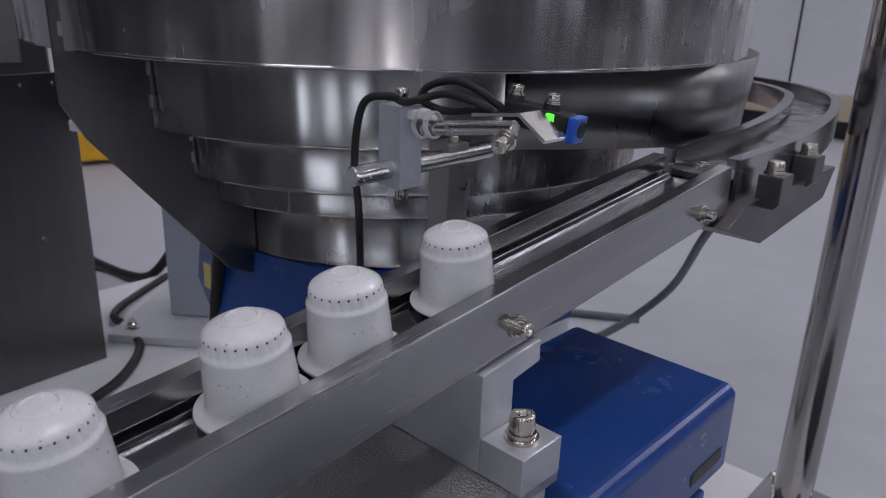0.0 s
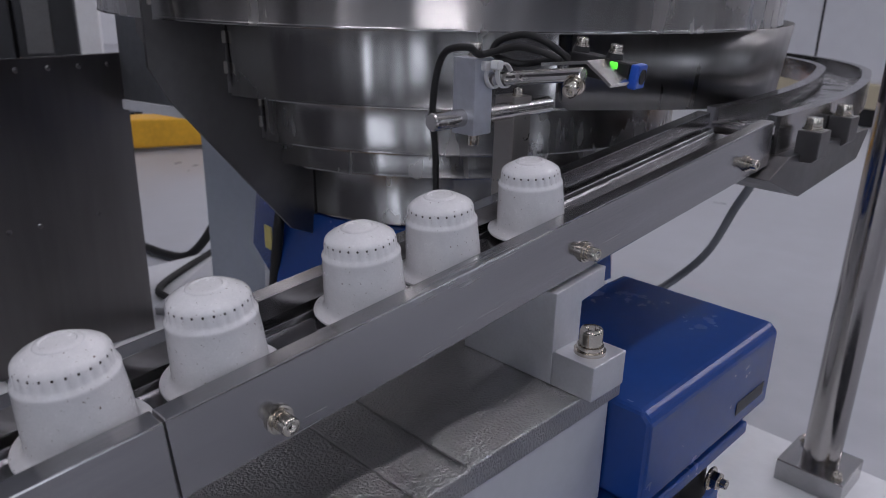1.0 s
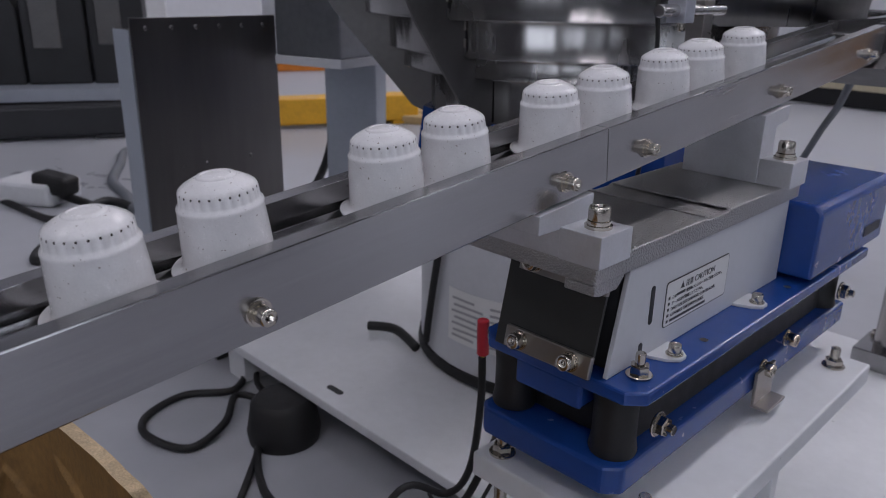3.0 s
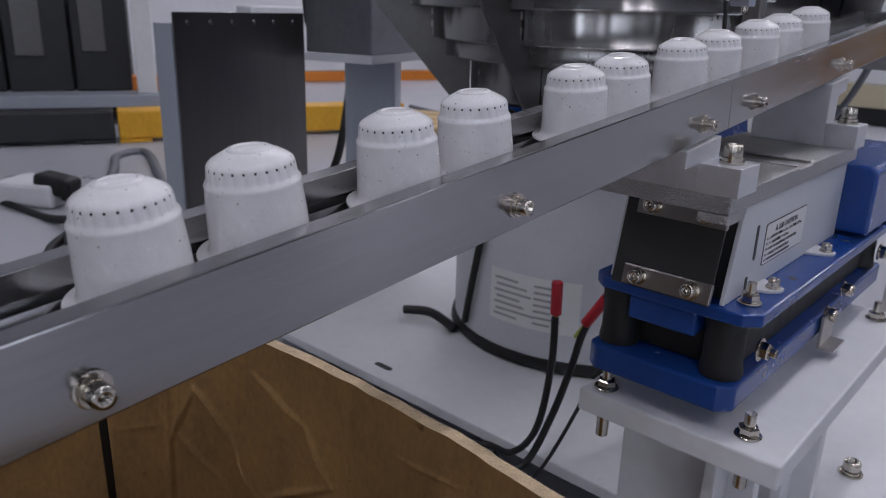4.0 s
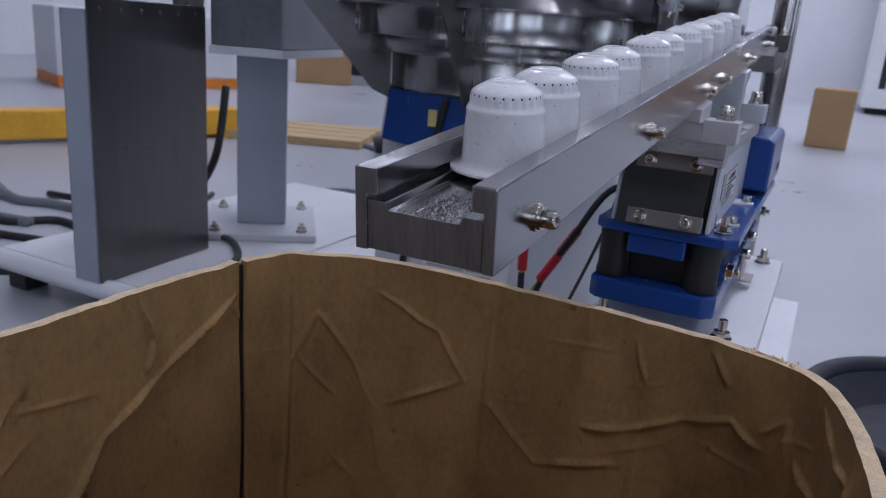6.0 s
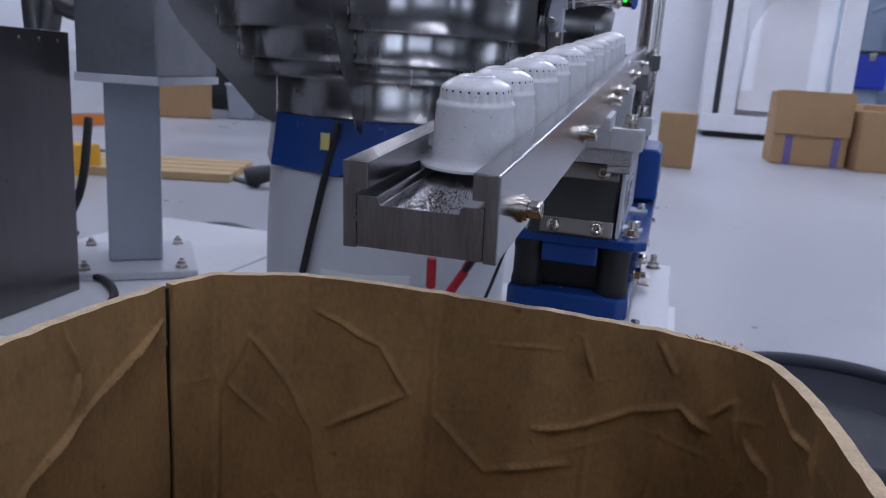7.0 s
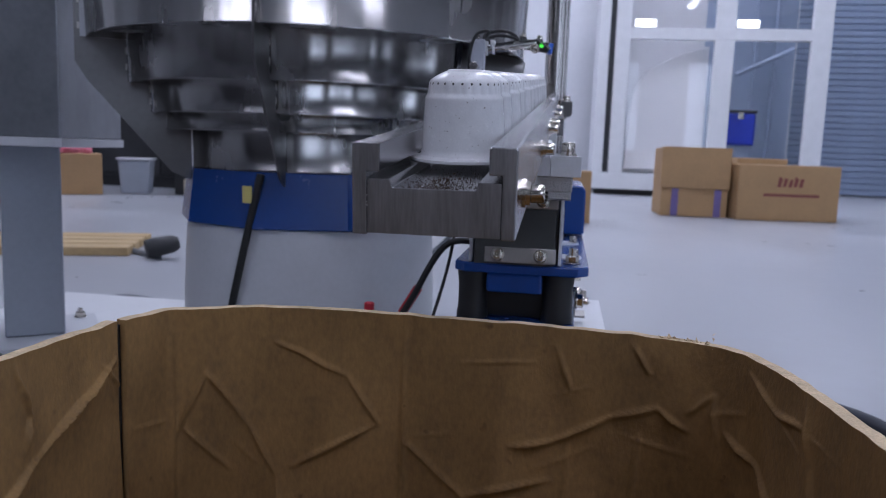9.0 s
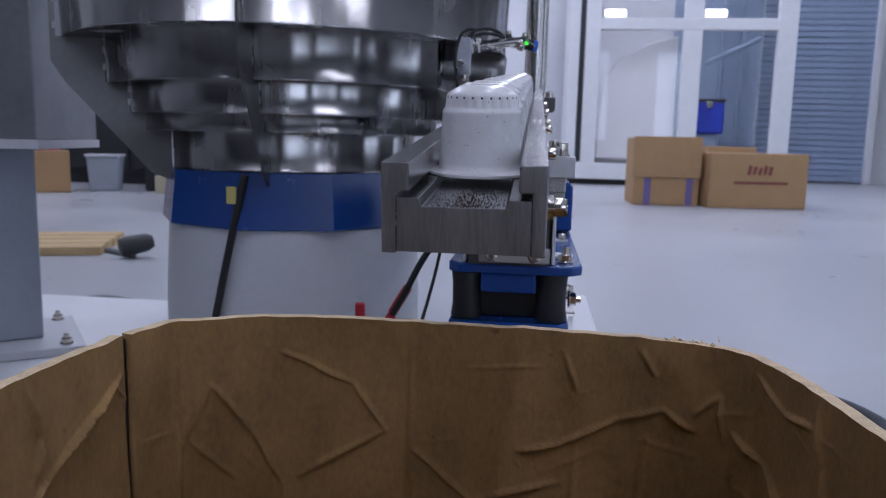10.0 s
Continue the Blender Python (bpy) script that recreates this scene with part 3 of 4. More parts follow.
for x, y in ((-0.600, 0.535), (0.080, 0.540), (0.080, 1.060), (-0.600, 1.060)):
    part("stand_leg", box(x - 0.02, x + 0.02, y - 0.02, y + 0.02, FLOOR + 0.001, STAND - 0.0122, 0.001), WHITE, stand)
rubber_foot(-0.445, 0.485, "black rubber machine foot beside the stand's edge")
rubber_foot(0.150, 0.640, "black rubber machine foot beside the steel bolt")

# stainless pole with its square base
pole = thing("steel_pole", "polished stainless pole in a square clamp base", "pole")
part("tube", rod((0.013, 1.050, STAND + 0.020), (0.013, 1.050, CEIL - 0.001), 0.0178, 32), POLE, pole)
part("base", box(-0.019, 0.045, 1.018, 1.082, STAND + 0.0005, STAND + 0.024, 0.001), ALU, pole, "milled square clamp base")
for x, y in ((0.036, 1.027), (-0.010, 1.073)):
    add_screw(pole, pose(x, y, STAND + 0.024), r=0.0045, h=0.005, washer=0.006, gap=0.002, name="base_bolt")

# ---- bowl feeder ----
bowl = thing("bowl_feeder", "stepped stainless vibratory bowl on a blue and grey drive", "bowl feeder", Matrix.Translation(BOWL))
BANDS = [(0.163, -0.034, 0.013), (0.193, 0.012, 0.033), (0.211, 0.032, 0.068), (0.238, 0.067, 0.119), (0.290, 0.118, 0.260)]
for k, (r, z0, z1) in enumerate(BANDS):
    lower = BANDS[k - 1][0] if k else 0.05
    lean = (0.0010, -0.0008, 0.0016, 0.0022, 0.0060)[k]
    hem = [(r - lean - 0.0050, z0 - 0.0004), (r - lean - 0.0006, z0 - 0.0012), (r - lean + 0.0005, z0 - 0.0010), (r - lean + 0.0007, z0 - 0.0001), (r - lean + 0.0004, z0 + 0.0007), (r - lean, z0 + 0.0011)]
    part("ring", lathe([(lower - 0.02, z0), *hem, (r, z1), (r - 0.003, z1 + 0.0005), (lower - 0.02, z1 + 0.0005)], 120, angle=50), STAINLESS, bowl, "brushed stainless ring of the bowl")


# the wall of the upper step winds outwards until it meets the outfeed track
wall = bmesh.new()
winding = []
for k in range(61):
    a = -27 + 87 * k / 60
    s = min(1.0, max(0.0, (a + 27) / 34))
    r = 0.2388 + (0.2840 - 0.2388) * s * s * (3 - 2 * s) + max(0.0, a - 6) * 0.00035
    c, q = math.cos(radians(a)), math.sin(radians(a))
    winding.append([wall.verts.new((x * c, x * q, z)) for x, z in ((r - 0.003, 0.0660), (r + 0.003, 0.1176), (r + 0.0014, 0.1176), (r - 0.0046, 0.0660))])
for p, q in zip(winding, winding[1:]):
    for i in range(4):
        wall.faces.new((p[i], q[i], q[(i + 1) % 4], p[(i + 1) % 4]))
wall.faces.new(winding[0])
wall.faces.new(winding[-1][::-1])
# the wall's dark reflection comes from its darkened material
part("spiral_wall", smooth(wall), WINDING, bowl, "stainless wall winding out to the track, dark reflection in its colour")


def fin(angle):
    outer = [(0.297, 0.240), (0.297, 0.089), (0.283, 0.066), (0.188, -0.042), (0.150, -0.059), (0.100, -0.0345)]
    inner = [(0.1638, -0.0345), (0.1638, 0.0125), (0.1938, 0.0125), (0.1938, 0.0325), (0.2118, 0.0325), (0.2118, 0.0675), (0.2388, 0.0675), (0.2388, 0.1175), (0.2908, 0.1175), (0.2908, 0.240)]
    out = outer[:5] + [(0.150, -0.0355)] + inner
    b = prism(out, -0.0012, 0.0012, "y", m=pose(0, 0, 0, 0, 0, angle))
    f = part("gusset", b, GUSSET, bowl, "dull sheet steel gusset welded to the rings")
    for r, z in ((0.2925, 0.160), (0.2925, 0.130), (0.2400, 0.105), (0.2400, 0.085), (0.2130, 0.060), (0.2130, 0.045)):
        part("weld", box(r - 0.0016, r + 0.0012, -0.0022, 0.0022, z - 0.004, z + 0.004, 0.0008, m=pose(0, 0, 0, 0, 0, angle)), POST, f, "small weld bead")
    return f


fin(277)
fin(216)
part("blue_skirt", lathe([(0, -0.104), (0.176, -0.104), (0.180, -0.102), (0.172, -0.036), (0, -0.036)], 10, angle=20, m=pose(0, 0, 0, 0, 0, 14)), BLUE, bowl, "faceted blue painted skirt")
drive = part("drive_housing", lathe([(0, STAND + 0.016), (0.172, STAND + 0.016), (0.172, -0.20), (0.168, -0.1045), (0, -0.1045)], 48), PANEL, bowl, "pale grey drive housing")
part("base_ring", lathe([(0, STAND + 0.0003), (0.170, STAND + 0.0003), (0.176, STAND + 0.004), (0.174, STAND + 0.0155), (0, STAND + 0.0155)], 48), RUBBER, bowl, "black rubber base ring")


def on_drive(angle, z, r=0.1725):
    return pose(r * math.cos(radians(angle)), r * math.sin(radians(angle)), z, 90, 0, angle + 90)


plate = bmesh.new()
for k in range(12):
    a0, a1 = 262 + 38 * k / 12, 262 + 38 * (k + 1) / 12
    q = [Vector((0.1733 * math.cos(radians(a)), 0.1733 * math.sin(radians(a)), z)) for a, z in ((a0, -0.285), (a1, -0.285), (a1, -0.222), (a0, -0.222))]
    i = [Vector((p.x * 0.995, p.y * 0.995, p.z)) for p in q]
    v = [plate.verts.new(p) for p in q + i]
    for f in ((0, 1, 2, 3), (4, 7, 6, 5), (0, 4, 5, 1), (3, 2, 6, 7)):
        plate.faces.new([v[n] for n in f])
bmesh.ops.remove_doubles(plate, verts=plate.verts, dist=0.00005)
lab = part("rating_label", plate, LABEL, drive, "white rating label with grey print")
bars = bmesh.new()
for row in range(7):
    for a, w in ((264.5 + (row % 2), 11 + 3 * (row % 3)), (282, 7 + 4 * (row % 2))):
        m = on_drive(a + w / 2, -0.232 - 0.0075 * row, 0.1737)
        box(-0.0015 * w, 0.0015 * w, -0.0014, 0.0014, 0, 0.0001, bm=bars, m=m)
part("print_bar", bars, material("grey_print", (0.35, 0.35, 0.36), 0.6), lab)
# black strap running aslant over the drive
pts = [on_drive(269 - 21 * k / 8, -0.038 - 0.27 * k / 8, 0.179).translation for k in range(9)]
part("strap", tube(pts, 0.0045, 8, 3), RUBBER, bowl, "black strap running down the drive")
part("tag", box(-0.006, 0.006, -0.010, 0.010, 0, 0.0012, m=on_drive(264, -0.062, 0.1815)), material("yellow_tag", (0.55, 0.48, 0.16), 0.5), bowl, "small yellow tag")
arm = tube([(-0.175, -0.165, STAND + 0.010), (-0.140, -0.150, STAND + 0.012), (-0.09, -0.16, STAND + 0.008)], 0.006, 10)
part("clamp_arm", arm, RUBBER, bowl, "black clamp arm at the base")

# ---- curved outfeed track on the bowl ----
out = thing("outfeed_track", "curved stainless outfeed track bending round the bowl", "conveyor track")


def sweep(outline, path):
    b = bmesh.new()
    rings = [[b.verts.new(p + side * x + Vector((0, 0, z))) for x, z in outline] for p, side in path]
    for p, q in zip(rings, rings[1:]):
        for i in range(len(outline)):
            j = (i + 1) % len(outline)
            b.faces.new((p[i], p[j], q[j], q[i]))
    b.faces.new(rings[0])
    b.faces.new(rings[-1][::-1])
    bmesh.ops.recalc_face_normals(b, faces=b.faces)
    return smooth(b)


line = []
HIGH = 0.0722                     # the curved track lies level
for k in range(17):
    y = 0.7585 + 0.021 * k
    bend = (y - 0.790) / 0.90 if y > 0.790 else 0.0
    line.append((Vector((-0.45 * bend * bend, y, HIGH)), Vector((math.cos(bend), math.sin(bend), 0))))
turn, at = math.asin(line[-1][1].y), line[-1][0]
for k in range(24):
    turn += 0.11
    at = at + 0.022 * Vector((-math.sin(turn), math.cos(turn), 0))
    line.append((at.copy(), Vector((math.cos(turn), math.sin(turn), 0))))
part("floor_strip", sweep([(-0.019, -0.014), (-0.019, -0.0105), (0.019, -0.0105), (0.019, -0.014)], line), STAINLESS, out)
part("inner_guide", sweep([(-0.0235, 0.001), (-0.0155, 0.001), (-0.0155, -0.007), (-0.0193, -0.007), (-0.0193, -0.020), (-0.0235, -0.020)], line), ALU, out)
part("outer_guide", sweep([(0.0225, 0.001), (0.0150, 0.001), (0.0150, -0.005), (0.0200, -0.005), (0.0200, -0.022), (0.0225, -0.022)], line), ALU, out)
br = thing("joint_bracket", "dark steel bracket with two bolts under the track joint", "bracket")
poly = [(0.7560, 0.0480), (0.7330, 0.0400), (0.7860, 0.0210), (0.8900, 0.0300), (0.9050, 0.0480), (0.9050, 0.0500), (0.7600, 0.0500)]
part("web", prism(poly, -0.030, 0.0310, "x", 0.0006), GUSSET, br)
for x, y, z in ((0.0330, 0.7840, 0.0640), (0.0270, 0.8560, 0.0640)):
    part("bolt_seat", prism([(x - 0.0060, z), (x + 0.0080, z), (x + 0.0080, z - 0.0160), (x + 0.0050, z - 0.0190), (x - 0.0060, z - 0.0190)], y - 0.0085, y + 0.0085, "y", 0.0006), GUSSET, br, "dark square bolt seat")
    add_screw(br, pose(x, y, z), r=0.0048, h=0.0052, washer=0.0062, gap=0.0022, name="bolt")

# ---- sensor on its clamp ----
sen = thing("sensor_mount", "steel rods and grey clamp holding a small optical sensor", "sensor mount")
part("post", box(-0.0690, -0.0556, 0.6070, 0.6210, -0.0150, 0.0882, 0.0005), POST, sen, "upright steel bar")
part("post_foot", box(-0.0555, -0.0237, 0.6085, 0.6205, 0.0300, 0.0400, 0.0005), STEEL, sen)
add_screw(sen, pose(-0.0600, 0.6145, 0.0882), r=0.0026, h=0.003, washer=0.0030, gap=0.001, name="post_screw")
part("cross_rod", rod((-0.0590, 0.5500, 0.0815), (-0.0590, 0.6400, 0.0815), 0.0044, 28, 0.0007), STEEL, sen)
part("clamp", box(-0.0650, -0.0508, 0.5705, 0.5835, 0.0735, 0.1100, 0.0005), material("grey_anodised", (0.50, 0.52, 0.58), 0.4, 0.5), sen, "pale grey clamp block")
add_screw(sen, pose(-0.0565, 0.5770, 0.0735, 180, 0, 0), r=0.0029, h=0.0034, washer=0.0032, gap=0.0024, name="clamp_screw")
add_screw(sen, pose(-0.0600, 0.5800, 0.1100), r=0.0029, h=0.0038, washer=0.0032, gap=0.0026, name="clamp_screw")
part("arm_rod", rod((-0.0680, 0.5815, 0.0976), (0.0012, 0.5830, 0.1072), 0.0032, 28, 0.0005), STEEL, sen)
pl = [(-0.0230, 0.1084), (0.0012, 0.1114), (0.0142, 0.1026), (0.0148, 0.1042), (0.0018, 0.1130), (-0.0230, 0.1100)]
part("sensor_plate", prism(pl, 0.5840, 0.5985, "y", 0.0002, m=None), STEEL, sen, "bent steel sensor plate")
add_screw(sen, pose(-0.0010, 0.5800, 0.1030, 112, 0, 14), r=0.0034, h=0.0046, washer=0.0048, gap=0.0026, name="plate_screw")
body = part("sensor_body", box(-0.0150, 0.0145, -0.005, 0.005, -0.0052, 0.0046, 0.0008), RUBBER, sen, "black sensor body")
body.matrix_basis = pose(-0.0025, 0.6035, 0.1088, 0, 7, 8)
part("sensor_face", box(0.0147, 0.0190, -0.0052, 0.0052, -0.0062, 0.0046, 0.001), material("bright_blue_plastic", (0.015, 0.09, 0.50), 0.35), body, "bright blue sensor front")
part("lens", lathe([(0, 0), (0.0030, 0), (0.0033, 0.0003), (0.0033, -0.0005)], 24, m=pose(0.0192, 0, -0.0006, 0, 90, 0)), RUBBER, body, "black round lens")
part("indicator", box(0.0052, 0.0088, -0.0056, -0.0051, -0.0014, 0.0040, 0.0006), material("green_indicator", (0.12, 0.85, 0.06), 0.3, emit=0.8), body, "lit green indicator lamp")
for x in (-0.0125, 0.0045):
    part("screw_boss", lathe([(0, 0), (0.0040, 0), (0.0034, 0.0024), (0, 0.0024)], 24, m=pose(x, 0, 0.0046)), RUBBER, body, "black boss under the screw")
    add_screw(body, pose(x, 0, 0.0071), r=0.0027, h=0.0026, washer=0.0034, gap=0.0012, name="sensor_screw")
part("cable", tube([(-0.0170, 0.6020, 0.1085), (-0.0185, 0.5950, 0.1130), (-0.0250, 0.5900, 0.1185), (-0.0371, 0.5890, 0.1212), (-0.0500, 0.5870, 0.1180), (-0.0530, 0.5850, 0.1125), (-0.0470, 0.5860, 0.1092),
                   (-0.0390, 0.5900, 0.1078), (-0.0270, 0.5940, 0.1100), (-0.0180, 0.5900, 0.1115), (-0.0250, 0.5860, 0.1145), (-0.0383, 0.5850, 0.1158), (-0.0490, 0.5820, 0.1130), (-0.0500, 0.5720, 0.1120),
                   (-0.0460, 0.5600, 0.1160), (-0.0553, 0.5560, 0.1141), (-0.0614, 0.5560, 0.1044), (-0.0640, 0.5560, 0.0854), (-0.0615, 0.5560, 0.0640), (-0.0610, 0.5560, 0.0300),
                   (-0.0640, 0.5550, -0.020), (-0.0700, 0.5500, -0.080), (-0.080, 0.535, -0.140), (-0.100, 0.49, -0.22), (-0.14, 0.46, STAND + 0.004), (-0.19, 0.47, STAND + 0.004)], 0.0017, 14, 6), RUBBER, sen, "black sensor cable")
for x, z in ((-0.0430, 0.1012), (-0.0500, 0.1002)):
    part("cable_tie", lathe([(0.0052, -0.0011), (0.0060, -0.0011), (0.0060, 0.0011), (0.0052, 0.0011)], 20, closed=True, m=pose(x, 0.5825, z + 0.0012, 0, 82, 5)), TIE, sen, "white nylon cable tie")
    part("tie_head", box(x - 0.0024, x + 0.0024, 0.5745, 0.5790, z + 0.0042, z + 0.0085, 0.0008), TIE, sen, "white nylon tie head")

# ---- open carton under the track's end ----
RIM = [(-0.1690, -0.300), (-0.1690, -0.020), (-0.1682, 0.060), (-0.1646, 0.1075)]
RIM_FAR = [(-0.1635, 0.1115), (-0.1560, 0.1370), (-0.1450, 0.1440), (-0.1200, 0.1570), (-0.0850, 0.1620), (-0.0300, 0.1640), (0.0200, 0.1615), (0.0680, 0.1570), (0.0940, 0.1500), (0.1080, 0.1425)]
RIM_RIGHT = [(0.1084, 0.1420), (0.1180, 0.1290), (0.1270, 0.1020), (0.1360, 0.0300), (0.1410, -0.040), (0.1430, -0.300)]
RIM_NEAR = [(0.1425, -0.3010), (-0.1685, -0.3010)]


def resample(pts, step):
    pts = [Vector((*p, 0)) for p in pts]
    fine = []
    for i in range(len(pts) - 1):
        a, b, c, d = pts[max(i - 1, 0)], pts[i], pts[i + 1], pts[min(i + 2, len(pts) - 1)]
        n = max(2, int((c - b).length / step))
        for k in range(n):
            s = k / n
            fine.append(0.5 * (2 * b + (c - a) * s + (2 * a - 5 * b + 4 * c - d) * s * s + (3 * b - a - 3 * c + d) * s ** 3))
    return fine + [pts[-1]]


def crease(u, z, lines):
    h = 0.0
    for u0, z0, u1, z1, amp, wide in lines:
        dx, dz = u1 - u0, z1 - z0
        ll = dx * dx + dz * dz
        s = max(0.0, min(1.0, ((u - u0) * dx + (z - z0) * dz) / ll))
        if abs(u - u0 - s * dx) > 0.014 or abs(z - z0 - s * dz) > 0.014:
            continue
        wob = 0.0006 * noise.noise(Vector((u0 * 90, z0 * 90, s * math.sqrt(ll) * 70)))
        d = math.hypot(u - u0 - s * dx - wob, z - z0 - s * dz - wob)
        taper = math.sin(math.pi * (0.08 + 0.84 * s))
        h += 1.8 * amp * taper * (0.20 * max(0.0, 1 - d / 0.013) + 0.75 * max(0.0, 1 - d / (0.42 * wide)))
    return h


def card_wall(name, pts, lines, parent, seed, rim=-0.086, low=FLOOR + 0.002, step=0.0011):
    """A wall of corrugated board along pts, with creases and a rough upper edge."""
    path = resample(pts, step)
    rng = random.Random(seed)
    b = bmesh.new()
    rows = 216
    grid_in, grid_out = [], []
    u = 0.0
    for i, p in enumerate(path):
        if i:
            u += (p - path[i - 1]).length
        t = (path[min(i + 1, len(path) - 1)] - path[max(i - 1, 0)]).normalized()
        n = Vector((t.y, -t.x, 0))            # towards the inside
        top = rim + 0.0009 * noise.noise(Vector((u * 14, seed, 0))) + 0.0007 * noise.noise(Vector((u * 90, seed, 3)))
        ci, co = [], []
        for k in range(rows + 1):
            f = (k / rows) ** 1.35
            z = top + (low - top) * f
            d = 0.0024 * noise.noise(Vector((u * 9, z * 9, seed))) * min(1, 6 * f + 0.2) + 0.0009 * noise.noise(Vector((u * 45, z * 18, seed + 5)))
            d += crease(u, z, lines) * min(1, 14 * f + 0.1)
            ci.append(b.verts.new((p.x + n.x * d, p.y + n.y * d, z)))
            if k % 6 == 0:
                co.append(b.verts.new((p.x + n.x * (d - 0.0058), p.y + n.y * (d - 0.0058), z)))
        grid_in.append(ci)
        grid_out.append(co)
    for a, c in zip(grid_in, grid_in[1:]):
        for k in range(rows):
            b.faces.new((a[k], c[k], c[k + 1], a[k + 1]))
    for a, c in zip(grid_out, grid_out[1:]):
        for k in range(len(a) - 1):
            b.faces.new((a[k], a[k + 1], c[k + 1], c[k]))
    edge = []
    for i in range(len(path) - 1):
        edge.append(b.faces.new((grid_in[i][0], grid_out[i][0], grid_out[i + 1][0], grid_in[i + 1][0])))
    for i in (0, len(path) - 1):
        for k in range(len(grid_out[i]) - 1):
            a = [grid_in[i][6 * k + j] for j in range(7)]
            b.faces.new(a + [grid_out[i][k + 1], grid_out[i][k]])
    for f in b.faces:
        f.smooth = True
    for f in edge:
        f.material_index = 1
        f.smooth = False
    ob = part(name, b, CARD, parent, "creased brown cardboard wall")
    ob.data.materials.append(CARD_EDGE)
    return ob


carton = thing("open_carton", "large open brown cardboard carton, creased inside, torn rim", "carton")
def folds(seed, count, length):
    """Small random creases over one wall."""
    r = random.Random(seed)
    return [(u, z, u + r.uniform(-0.04, 0.04), z + r.uniform(-0.04, 0.02), r.uniform(0.0005, 0.0011), r.uniform(0.0022, 0.0036))
            for u, z in ((r.uniform(0.01, length), r.uniform(-0.30, -0.095)) for _ in range(count))]


def fold_line(amp, wide, *pts):
    """A long crease that bends from point to point of a wall."""
    return [(*p, *q, amp, wide) for p, q in zip(pts, pts[1:])]


far_lines = folds(21, 30, 0.31) + fold_line(0.0030, 0.0045, (0.029, -0.152), (0.045, -0.120), (0.066, -0.148), (0.081, -0.176), (0.086, -0.215)) \
    + fold_line(0.0024, 0.0040, (0.081, -0.104), (0.119, -0.120), (0.136, -0.144), (0.089, -0.172)) \
    + fold_line(0.0026, 0.0040, (0.149, -0.152), (0.181, -0.180), (0.226, -0.164)) \
    + fold_line(0.0030, 0.0040, (0.205, -0.150), (0.226, -0.144), (0.254, -0.128), (0.276, -0.120), (0.290, -0.128)) \
    + fold_line(0.0024, 0.0035, (0.290, -0.120), (0.302, -0.108), (0.305, -0.130)) + fold_line(0.0022, 0.0035, (0.226, -0.096), (0.234, -0.116)) \
    + fold_line(0.0028, 0.0040, (0.262, -0.090), (0.271, -0.104)) + fold_line(0.0016, 0.0050, (0.149, -0.088), (0.149, -0.250)) \
    + fold_line(0.0020, 0.0060, (0.029, -0.092), (0.025, -0.260)) + fold_line(0.0016, 0.0040, (0.234, -0.140), (0.234, -0.230)) \
    + fold_line(0.0020, 0.0040, (0.033, -0.148), (0.057, -0.172)) + fold_line(0.0022, 0.0040, (0.268, -0.135), (0.262, -0.230))
left_lines = folds(5, 26, 0.42) + fold_line(0.0032, 0.0045, (0.405, -0.104), (0.353, -0.132), (0.320, -0.150), (0.290, -0.190)) + fold_line(0.0024, 0.0040, (0.344, -0.088), (0.352, -0.112), (0.346, -0.128))
right_lines = folds(8, 26, 0.40) + fold_line(0.0026, 0.0040, (0.022, -0.092), (0.044, -0.102), (0.067, -0.100)) + fold_line(0.0024, 0.0040, (0.067, -0.088), (0.075, -0.110), (0.090, -0.150)) \
    + fold_line(0.0028, 0.0045, (0.010, -0.124), (0.030, -0.130), (0.060, -0.150), (0.100, -0.140))
card_wall("left_wall", RIM, left_lines, carton, 1)
# one sheet runs round the bent corner from the far side to the right
FAR_LONG = sum(math.dist(p, q) for p, q in zip(RIM_FAR, RIM_FAR[1:]))
right_lines = [(u0 + FAR_LONG, z0, u1 + FAR_LONG, z1, amp, wide) for u0, z0, u1, z1, amp, wide in right_lines]
card_wall("wrapped_wall", RIM_FAR + RIM_RIGHT[1:], far_lines + right_lines, carton, 2)
card_wall("near_wall", RIM_NEAR, [], carton, 4, step=0.004)
part("bottom", box(-0.166, 0.140, -0.298, 0.150, FLOOR + 0.0005, FLOOR + 0.005), CARD, carton)
# solid dark strip that stands in for the shade inside the slit
part("gap_shade_strip", box(-0.1700, -0.1670, 0.100, 0.118, FLOOR + 0.001, -0.0885), DARK, carton, "dark strip standing in for shade between two walls")
# torn paper at the corner of the rim
torn = bmesh.new()
rng = random.Random(9)
for i in range(46):
    a = rng.uniform(0, 1)
    c = Vector((0.086 + 0.024 * a, 0.1545 - 0.0120 * a * a, -0.0868 + rng.uniform(-0.001, 0.0010 + 0.0050 * (0.82 < a < 0.92))))
    v = [torn.verts.new(c + Vector((rng.uniform(-1, 1), rng.uniform(-1, 1), rng.uniform(-1, 1))) * rng.uniform(0.0012, 0.0026)) for _ in range(4)]
    for f in ((0, 1, 2), (0, 2, 3), (0, 3, 1), (1, 3, 2)):
        torn.faces.new([v[k] for k in f])
part("torn_paper", torn, CARD_EDGE, carton, "torn paper fibres at the rim")

# ---- hopper side: panel, pillar, hopper box ----
hs = thing("hopper_stand", "white plate stand with rounded front tube beside the bowl", "stand")
part("plate", box(-1.020, -0.646, 0.520, 1.250, STAND - 0.012, STAND - 0.0005, 0.0015), WHITE, hs)
part("front_tube", rod((-1.020, 0.505, STAND - 0.012), (-0.646, 0.505, STAND - 0.012), 0.0155, 20, 0.003), WHITE, hs)
